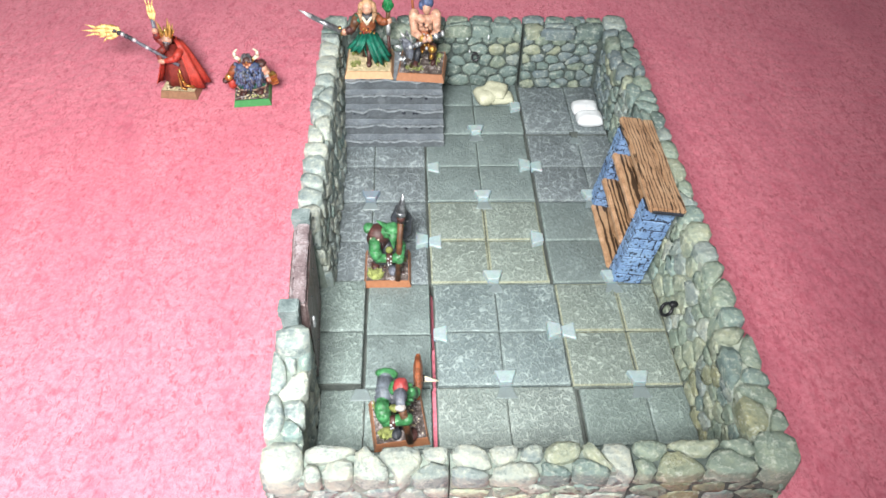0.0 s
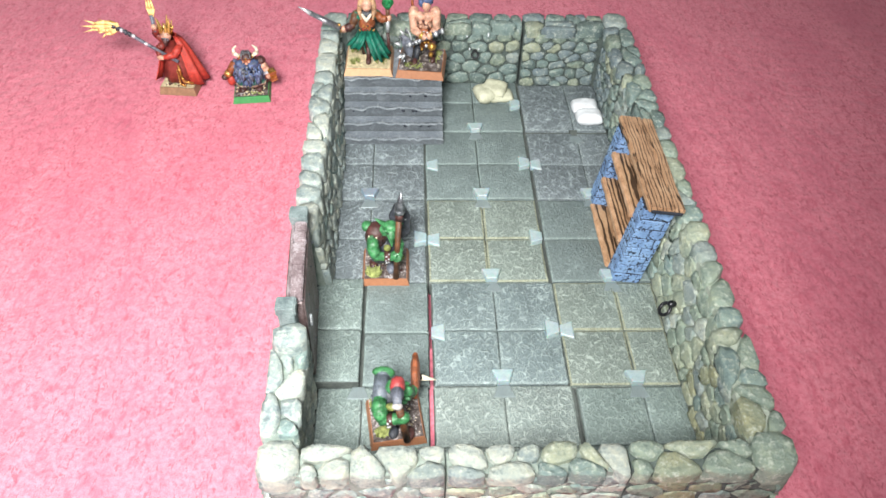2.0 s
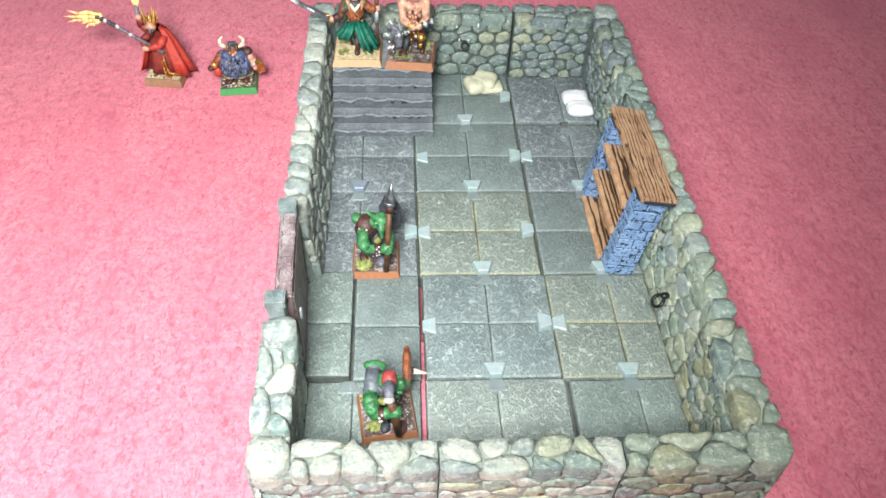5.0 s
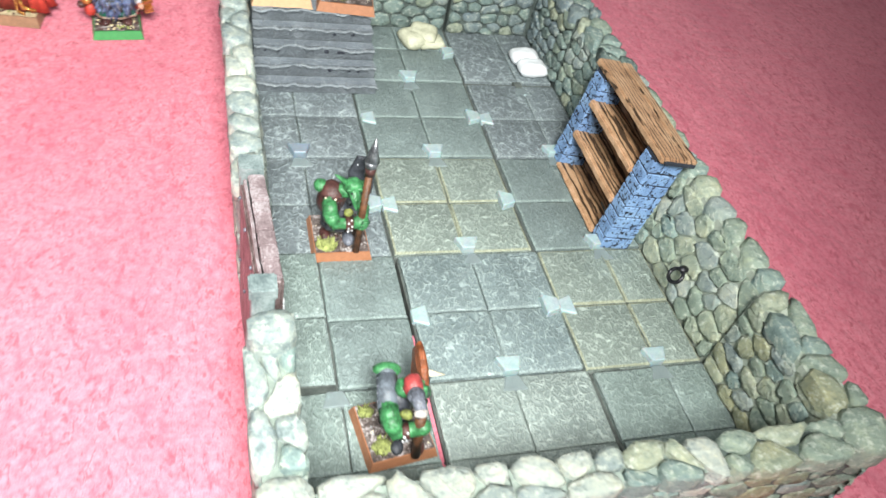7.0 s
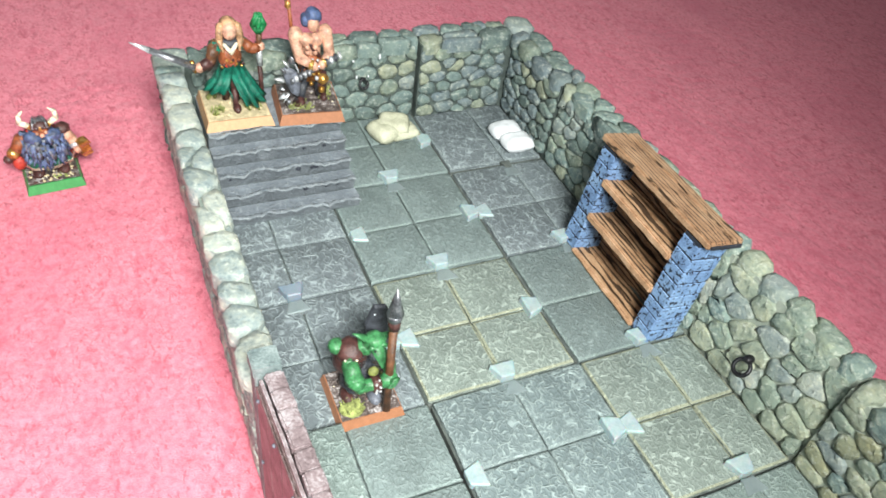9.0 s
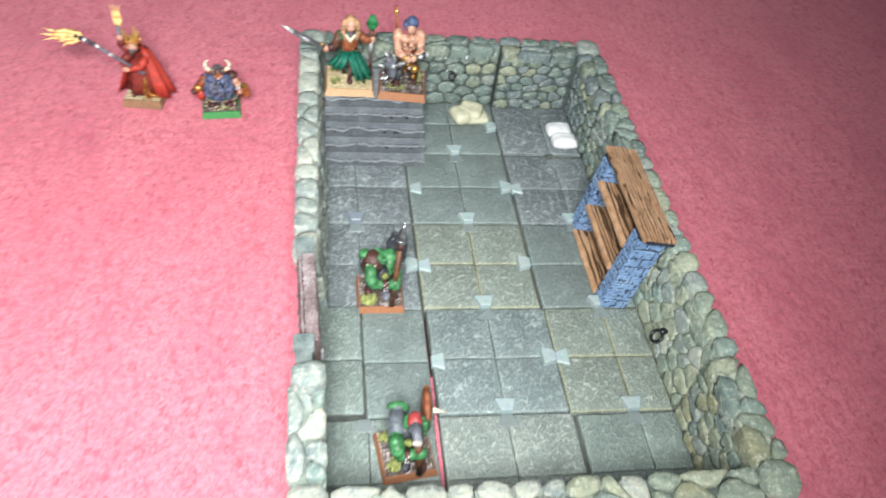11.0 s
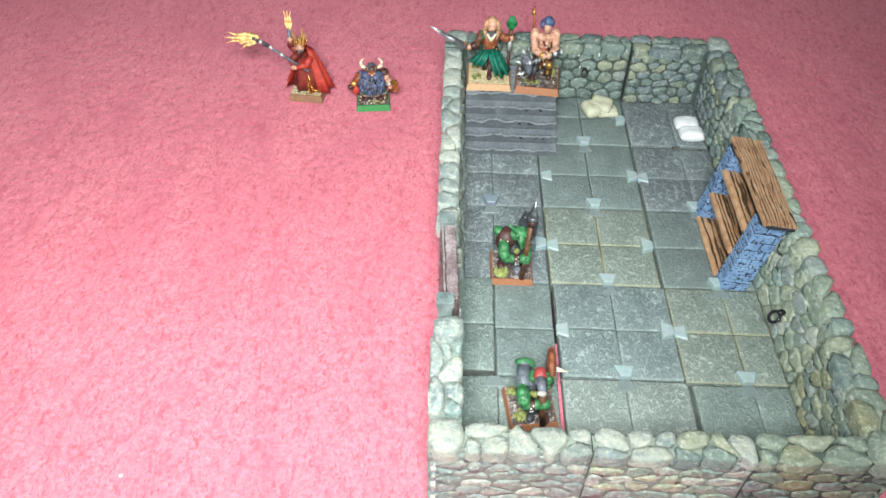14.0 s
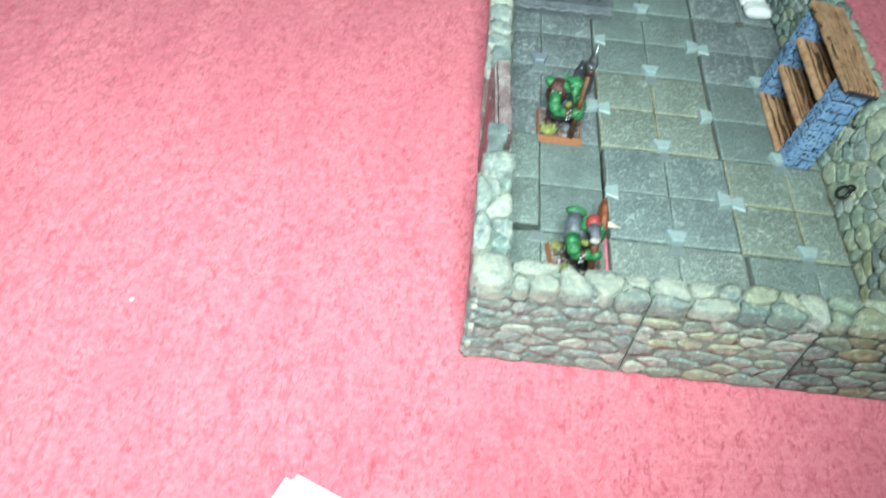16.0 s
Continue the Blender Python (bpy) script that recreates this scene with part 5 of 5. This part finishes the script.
f.limb([(0.07, -0.02, 0.49), (0.03, -0.10, 0.44), (-0.07, -0.14, 0.425)], [0.042, 0.040, 0.026], RED)
for i in range(16):
    f.ball((0.050 + 0.008 * max(0, i - 9), -0.172 - 0.006 * (i % 2), 0.30 - 0.019 * min(i, 9) - 0.003 * max(0, i - 9)), (0.011, 0.008, 0.012), GOLD, (0, 0, 30 * i), 1)
f.ball((-0.10, -0.145, 0.425), (0.045, 0.03, 0.03), FLESH)
f.limb([(-0.09, 0.02, 0.53), (-0.145, 0.0, 0.62), (-0.14, -0.03, 0.70)], [0.05, 0.046, 0.03], DARKRED)
f.ball((-0.14, -0.035, 0.715), 0.034, FLESH)
f.ball((-0.04, -0.03, 0.62), (0.055, 0.055, 0.062), FLESH)
f.rod((-0.04, -0.06, 0.605), (-0.042, -0.085, 0.525), 0.040, 0.016, BROWN, 8).ball((-0.04, -0.07, 0.60), (0.040, 0.028, 0.026), GREY, (0, 0, 0), 2, 0.006)
for i in range(9):
    a = i * 0.7
    f.rod((-0.04 + 0.042 * math.cos(a), -0.01 + 0.035 * math.sin(a), 0.64), (-0.035 + 0.085 * math.cos(a), 0.01 + 0.05 * math.sin(a), 0.72 + 0.045 * (i % 3)), 0.024, 0.003, HAIR if i % 3 else GOLD, 6)
f.rod((0.06, -0.12, 0.37), (-0.55, -0.07, 0.735), 0.018, 0.017, GREY)
f.ball((-0.24, -0.10, 0.55), 0.024, SILVER, sub=1)
for i in range(6):
    f.ball((-0.36 - 0.035 * i, -0.085, 0.625 + 0.02 * i), (0.032, 0.028, 0.026), SILVER if i % 3 == 0 else SHIELD, (0, 30 + 20 * i, 0), 1)
f.flame((-0.50, -0.075, 0.72), (-0.92, -0.07, 0.69), 0.050, YELLOW, 21)
f.flame((-0.53, -0.075, 0.70), (-0.78, -0.08, 0.61), 0.046, YELLOW, 22)
f.flame((-0.50, -0.075, 0.73), (-0.70, -0.06, 0.735), 0.036, HAIR, 24)
f.rod((-0.138, -0.04, 0.66), (-0.15, 0.0, 0.83), 0.020, 0.024, GREY, 6)
f.flame((-0.15, 0.0, 0.82), (-0.155, 0.03, 1.04), 0.032, YELLOW, 23)
f.put("miniature_fire_robe", (-2.63, 3.055, -0.165), -5, "red-cloaked painted miniature with flaming staff standing on the carpet")

# horned helmet and blue beard, on the carpet
f = Model()
f.base(0.395, 0.07, RIM_GREEN, GRAVEL, [(SAND, 50, 0.014), (FLOCK, 22, 0.015), (BROWN, 36, 0.015), (IVORY, 40, 0.008)], 17)
f.limb([(-0.08, 0.0, 0.08), (-0.07, 0.03, 0.18)], [0.05, 0.06], BROWN).limb([(0.08, 0.0, 0.08), (0.07, 0.03, 0.18)], [0.05, 0.06], BROWN)
f.ball((-0.09, -0.06, 0.10), (0.045, 0.07, 0.035), BROWN).ball((0.09, -0.06, 0.10), (0.045, 0.07, 0.035), BROWN)
f.cloth([(0, 0.02, 0.15, 0.185, 0.12, 1), (0, 0.02, 0.22, 0.155, 0.12, 0.7), (0, 0.02, 0.32, 0.13, 0.11, 0.2)], TEAL, 8, 0.06)
f.cloth([(0, 0.02, 0.142, 0.190, 0.126, 1), (0, 0.02, 0.160, 0.188, 0.124, 1)], IVORY, 8, 0.06)
f.cloth([(0, 0.05, 0.12, 0.21, 0.13, 1), (0, 0.05, 0.30, 0.17, 0.12, 0.6), (0, 0.04, 0.45, 0.10, 0.09, 0.1)], RED, 7, 0.08, -20, 200)
f.ball((0, 0.03, 0.36), (0.14, 0.085, 0.11), BLUE, (0, 0, 0), 3, 0.03)
tuffs = random.Random(77)
for i in range(170):
    a, h = tuffs.uniform(-3.0, -0.14), tuffs.uniform(0.20, 0.47)
    rr = 0.155 * math.sqrt(max(0.05, 1 - ((h - 0.34) / 0.22) ** 2))
    x, y = rr * math.cos(a), 0.02 + 0.85 * rr * math.sin(a)
    f.rod((x, y, h), (x * 1.12 + tuffs.uniform(-0.02, 0.02), y - 0.015, h - tuffs.uniform(0.05, 0.10)), 0.022, 0.003, (BLUE, PALEBLUE, SHIELD, BLUE, GREY)[i % 5], 5)
f.ball((-0.06, -0.06, 0.42), (0.08, 0.05, 0.055), BLUE, (0, 25, 0), 2, 0.006).ball((0.06, -0.06, 0.42), (0.08, 0.05, 0.055), BLUE, (0, -25, 0), 2, 0.006)
f.ball((0, -0.035, 0.475), (0.06, 0.058, 0.055), RUST).ball((-0.03, -0.088, 0.475), 0.014, FLESH, sub=1).ball((0.03, -0.088, 0.475), 0.014, FLESH, sub=1).ball((0, -0.09, 0.455), (0.02, 0.02, 0.018), FLESH, sub=1)
f.ball((0, -0.02, 0.505), (0.070, 0.068, 0.056), BROWN)
for i in range(5):
    f.limb([(-0.05 + 0.025 * i, -0.075, 0.515), (-0.04 + 0.02 * i, -0.03, 0.558), (-0.03 + 0.015 * i, 0.02, 0.555)], [0.008, 0.010, 0.006], STEEL)
f.rod((-0.075, -0.035, 0.495), (0.075, -0.035, 0.495), 0.012, 0.012, GOLD, 6).rod((0, -0.09, 0.5), (0, -0.02, 0.56), 0.013, 0.01, GOLD, 6)
for s in (-1, 1):
    f.ball((s * 0.075, -0.02, 0.51), 0.026, GOLD, sub=1)
    f.limb([(s * 0.08, -0.02, 0.515), (s * 0.125, -0.02, 0.55), (s * 0.12, -0.02, 0.61), (s * 0.085, -0.02, 0.645)], [0.024, 0.022, 0.016, 0.005], IVORY)
f.limb([(-0.14, 0.0, 0.40), (-0.20, -0.03, 0.32), (-0.255, -0.05, 0.27)], [0.05, 0.042, 0.032], RUST)
f.rod((-0.205, -0.03, 0.315), (-0.24, -0.045, 0.285), 0.045, 0.042, GOLD)
f.ball((-0.265, -0.055, 0.265), 0.036, BROWN).ball((-0.285, -0.06, 0.25), 0.016, SILVER, sub=1)
f.ball((-0.20, -0.02, 0.20), (0.05, 0.05, 0.07), RED)
f.limb([(0.14, 0.0, 0.41), (0.19, -0.03, 0.34), (0.215, -0.07, 0.27)], [0.048, 0.042, 0.034], FLESH).ball((0.145, 0.0, 0.43), (0.06, 0.055, 0.05), BROWN, (0, 0, 0), 2, 0.008)
f.rod((0.20, -0.045, 0.31), (0.21, -0.062, 0.285), 0.045, 0.045, SILVER).ball((0.22, -0.075, 0.262), 0.036, FLESH)
f.rod((0.19, -0.085, 0.20), (0.285, -0.06, 0.34), 0.014, 0.014, BROWN)
f.block((0.225, -0.115, 0.215), (0.295, -0.04, 0.345), GOLD, (0, -10, 20))
f.block((0.220, -0.12, 0.23), (0.300, -0.035, 0.255), RUST, (0, -10, 20)).block((0.220, -0.12, 0.31), (0.300, -0.035, 0.335), RUST, (0, -10, 20))
f.put("miniature_horned_helmet", (-1.86, 2.915, -0.165), 6, "stout painted miniature with horned helmet and dark blue beard on carpet", (0.95, 1, 0.90))

# blade and staff bearer in a teal skirt, on the stairs
f = Model()
f.base(0.475, 0.070, RIM_TAN, SAND, [(SAND, 20, 0.016)], 23)
for i, (x, y, r) in enumerate(((-0.13, -0.10, 0.05), (0.12, -0.08, 0.06), (0.16, 0.13, 0.04), (-0.15, 0.10, 0.035))):
    f.tuft(x, y, 0.075, r, FLOCK, 30 + i, 26)
f.limb([(0.0, -0.09, 0.09), (0.0, -0.05, 0.22), (0.0, 0.0, 0.36)], [0.022, 0.028, 0.040], BROWN)
f.limb([(-0.05, 0.06, 0.09), (-0.03, 0.04, 0.22), (-0.02, 0.02, 0.36)], [0.03, 0.036, 0.05], BROWN)
f.ball((0.0, -0.115, 0.10), (0.03, 0.06, 0.03), BROWN)
f.cloth([(0.112, -0.035, 0.130, 0.105, 0.13, 1.7), (0.065, -0.02, 0.21, 0.100, 0.115, 1.2), (0.02, 0.0, 0.31, 0.092, 0.09, 0.7), (-0.01, 0.0, 0.41, 0.075, 0.065, 0.3)], TEAL, 9, 0.16, -112, 200, 0.8)
f.cloth([(-0.115, -0.05, 0.235, 0.100, 0.085, 1.5), (-0.065, -0.03, 0.295, 0.082, 0.075, 1.0), (-0.02, 0.0, 0.385, 0.07, 0.06, 0.2)], TEAL, 8, 0.12, 90, 300, 0.2)
f.ball((-0.01, 0.0, 0.45), (0.085, 0.07, 0.10), RUST, (0, 0, 0), 3, 0.006)
f.ball((-0.01, 0.0, 0.40), (0.078, 0.068, 0.035), RED)
f.ball((-0.01, 0.015, 0.53), (0.105, 0.065, 0.052), SHIELD, (0, 0, 0), 2, 0.005).ball((-0.11, 0.01, 0.535), (0.04, 0.045, 0.04), IVORY, sub=1)
f.limb([(-0.045, -0.055, 0.555), (-0.005, -0.07, 0.505), (0.04, -0.055, 0.555)], [0.012, 0.016, 0.012], IVORY)
for i in range(14):
    f.ball((-0.075 + 0.0115 * i, -0.062 - 0.006 * (i % 2), 0.40 + 0.016 * (i % 4)), 0.012, (GOLD, BROWN, RUST)[i % 3], sub=1)
f.ball((0.0, -0.02, 0.635), (0.055, 0.055, 0.065), FLESH)
f.ball((0.0, 0.016, 0.655), (0.068, 0.064, 0.070), BLOND, (0, 0, 0), 2, 0.008)
for s in (-1, 1):
    f.limb([(s * 0.06, 0.0, 0.66), (s * 0.075, -0.02, 0.58), (s * 0.06, -0.05, 0.51)], [0.03, 0.028, 0.010], BLOND)
f.limb([(-0.11, 0.0, 0.53), (-0.15, -0.05, 0.45), (-0.20, -0.07, 0.42)], [0.046, 0.040, 0.032], SHAFT)
f.ball((-0.105, 0.0, 0.515), (0.052, 0.05, 0.058), TEAL, (0, 0, 0), 2, 0.008).ball((0.10, 0.005, 0.525), (0.045, 0.045, 0.045), TEAL, (0, 0, 0), 2, 0.008)
f.limb([(-0.16, -0.055, 0.44), (-0.225, -0.07, 0.415)], [0.042, 0.036], BROWN)
f.ball((-0.235, -0.072, 0.415), 0.036, FLESH)
f.rod((-0.16, -0.07, 0.395), (-0.28, -0.075, 0.43), 0.016, 0.018, BROWN, 6).rod((-0.265, -0.075, 0.385), (-0.285, -0.075, 0.47), 0.014, 0.014, GOLD, 6)
f.rod((-0.275, -0.075, 0.428), (-0.56, -0.064, 0.570), 0.058, 0.046, STEEL, 4, 0.5).rod((-0.56, -0.064, 0.570), (-0.68, -0.06, 0.630), 0.046, 0.006, SILVER, 4, 0.5)
f.limb([(0.10, 0.0, 0.53), (0.15, -0.03, 0.50), (0.20, -0.02, 0.50)], [0.040, 0.038, 0.032], RUST)
f.ball((0.215, -0.015, 0.505), 0.034, FLESH)
f.rod((0.20, 0.0, 0.085), (0.205, -0.01, 0.36), 0.017, 0.018, BROWN)
f.rod((0.205, -0.01, 0.36), (0.208, -0.012, 0.50), 0.024, 0.024, SILVER)
f.rod((0.208, -0.012, 0.50), (0.21, -0.012, 0.60), 0.022, 0.024, SHAFT)
for i in range(7):
    a = i * 0.9
    f.limb([(0.21, -0.012, 0.60), (0.21 + 0.045 * math.cos(a), -0.012 + 0.035 * math.sin(a), 0.66), (0.21 + 0.02 * math.cos(a + 1), -0.012 + 0.02 * math.sin(a + 1), 0.735)], [0.020, 0.020, 0.012], LEAF)
f.put("miniature_teal_skirt", (-0.553, 2.50, 0.472), -1, "painted miniature with long silver blade and green-topped staff on stairs", (0.93, 1, 1.0))

# bare-chested axe bearer, on the stairs
f = Model()
f.base(0.47, 0.075, RIM_BROWN, GRAVEL, [(GRAVEL, 40, 0.016), (IVORY, 40, 0.006)], 29)
for i, (x, y, r) in enumerate(((-0.05, -0.14, 0.06), (0.12, 0.0, 0.055), (0.16, 0.12, 0.04), (-0.12, -0.11, 0.05))):
    f.tuft(x, y, 0.07, r, FLOCK, 40 + i, 26)
f.limb([(-0.08, -0.04, 0.09), (-0.06, -0.03, 0.22), (-0.02, 0.02, 0.36)], [0.042, 0.045, 0.055], SHIELD)
f.limb([(0.10, 0.02, 0.09), (0.09, 0.0, 0.22), (0.04, 0.03, 0.36)], [0.042, 0.05, 0.055], SHIELD)
f.limb([(0.10, 0.0, 0.14), (0.10, -0.015, 0.25)], [0.046, 0.050], BROWN).ball((0.10, -0.06, 0.25), (0.05, 0.035, 0.04), GOLD, (0, 0, 0), 2, 0.01).ball((0.09, -0.06, 0.17), (0.03, 0.03, 0.03), GOLD, sub=1)
f.ball((-0.09, -0.08, 0.10), (0.035, 0.065, 0.03), BROWN).ball((0.11, -0.02, 0.10), (0.035, 0.065, 0.03), BROWN)
f.cloth([(0.01, 0.02, 0.24, 0.11, 0.09, 1), (0.01, 0.02, 0.36, 0.085, 0.075, 0.3)], COPPER, 9, 0.08)
f.ball((0.01, 0.02, 0.45), (0.085, 0.07, 0.10), FLESH, (0, 0, 0), 3, 0.004)
f.ball((0.01, 0.0, 0.385), (0.092, 0.078, 0.052), RUST, (0, 0, 0), 3, 0.012)
for i in range(9):
    f.ball((-0.075 + 0.021 * i, -0.065 - 0.012 * (i % 2), 0.40 - 0.02 * (i % 3)), 0.018, GOLD if i % 2 else COPPER, sub=1)
for x, y, z, r in ((-0.03, -0.065, 0.49, 0.026), (0.035, -0.07, 0.49, 0.026), (-0.028, -0.065, 0.45, 0.024), (0.035, -0.068, 0.45, 0.024)):
    f.ball((x, y, z), (r, r * 0.7, r * 0.8), FLESH, sub=1)
f.ball((-0.04, -0.035, 0.53), (0.058, 0.045, 0.05), FLESH).ball((0.05, -0.035, 0.53), (0.058, 0.045, 0.05), FLESH)
f.rod((-0.06, -0.05, 0.56), (0.07, -0.06, 0.42), 0.016, 0.016, BROWN, 6)
f.ball((-0.115, 0.0, 0.55), (0.062, 0.06, 0.06), FLESH).ball((0.13, 0.0, 0.56), (0.062, 0.06, 0.06), FLESH)
f.ball((0.03, -0.01, 0.63), (0.05, 0.052, 0.06), FLESH)
f.ball((0.035, 0.015, 0.675), (0.07, 0.065, 0.055), BLUE, (0, 15, 0), 2, 0.008).ball((-0.02, 0.03, 0.64), (0.05, 0.05, 0.05), BLUE, (0, 0, 0), 2, 0.008)
f.limb([(-0.125, -0.01, 0.53), (-0.10, -0.09, 0.43), (0.0, -0.13, 0.39)], [0.05, 0.045, 0.03], FLESH)
f.limb([(0.14, -0.01, 0.54), (0.15, -0.08, 0.44), (0.085, -0.13, 0.40)], [0.05, 0.045, 0.03], FLESH)
f.rod((-0.03, -0.12, 0.395), (0.01, -0.13, 0.39), 0.038, 0.036, GOLD).rod((0.10, -0.12, 0.41), (0.085, -0.13, 0.40), 0.038, 0.036, GOLD)
f.ball((0.015, -0.135, 0.388), 0.034, FLESH).ball((0.075, -0.135, 0.40), 0.034, FLESH)
f.rod((-0.16, -0.14, 0.30), (0.21, -0.135, 0.45), 0.020, 0.020, STEEL)
for i in range(4):
    f.rod((0.11 + 0.035 * i, -0.136, 0.412 + 0.014 * i), (0.13 + 0.035 * i, -0.136, 0.42 + 0.014 * i), 0.030, 0.026, SILVER if i % 2 else SHIELD, 8)
f.ball((-0.165, -0.135, 0.285), (0.058, 0.022, 0.125), GREY, (0, -22, 0), 2, 0.022)
for i in range(7):
    a = 1.7 + 0.42 * i
    x, z = -0.165 + 0.085 * math.cos(a), 0.285 + 0.145 * math.sin(a)
    f.rod((x, -0.15, z), (x + 0.035 * math.cos(a) * (1 + i % 2), -0.155, z + 0.05 * math.sin(a)), 0.040, 0.010, SILVER if i % 2 else STEEL, 5, 0.4)
for i in range(5):
    f.rod((-0.02 - 0.035 * i, -0.155, 0.355 - 0.012 * i), (-0.045 - 0.035 * i, -0.155, 0.345 - 0.012 * i), 0.022, 0.022, SILVER if i % 2 else STEEL, 7)
for i in range(16):
    f.ball((-0.07 + 0.011 * i, -0.075 - 0.012 * (i % 2), 0.30 + 0.035 * (i % 4)), 0.015, (GOLD, RUST, BROWN, SILVER)[i % 4], sub=1)
for i in range(5):
    f.ball((-0.16 + 0.05 * i, -0.10 - 0.01 * (i % 2), 0.25 + 0.03 * (i % 3)), 0.020, GOLD if i % 2 else SILVER, sub=1)
f.rod((-0.20, -0.14, 0.20), (-0.25, -0.14, 0.13), 0.03, 0.004, SILVER, 4, 0.4).rod((-0.12, -0.14, 0.36), (-0.16, -0.14, 0.44), 0.028, 0.004, SILVER, 4, 0.4)
f.rod((-0.12, 0.06, 0.42), (-0.155, 0.09, 0.78), 0.016, 0.014, RUST).ball((-0.155, 0.09, 0.72), (0.03, 0.03, 0.04), GOLD, sub=1)
f.put("miniature_axe_bearer", (-0.035, 2.45, 0.472), -6, "bare-chested painted miniature with steel axe on gravelly brown-rimmed base", (0.84, 1, 1.06), (0.018, 0.0))

# ---- small things on the carpet ----
bm = bmesh.new()
box(bm, (-0.44, -1.3, 0.0), (0.44, 0.0, 0.012))
bmesh.ops.bevel(bm, geom=[e for e in bm.edges if abs(e.verts[0].co.z - e.verts[1].co.z) > 0.005], offset=0.05, segments=5, affect="EDGES")
card = part("playing_card", bm, WHITE, None, local=True)
card.matrix_world = pose(T * -1.56, T * -3.15, T * (PILE + 0.022), 0, 0, -22)
tagged(card, "white game card with rounded corners lying on the carpet", "card")
bm = bmesh.new()
bmesh.ops.create_icosphere(bm, subdivisions=2, radius=0.013, matrix=Matrix.Diagonal((1.5, 1, 0.5, 1)))
rumple(bm, 0.012, 0.03)
lint = part("lint_fluff", bm, WHITE, None, local=True, smooth=True)
lint.matrix_world = pose(T * -3.29, T * -1.89, T * (PILE + 0.004), 0, 0, 30)
tagged(lint, "small white scrap of fluff lying on the carpet", "fluff")
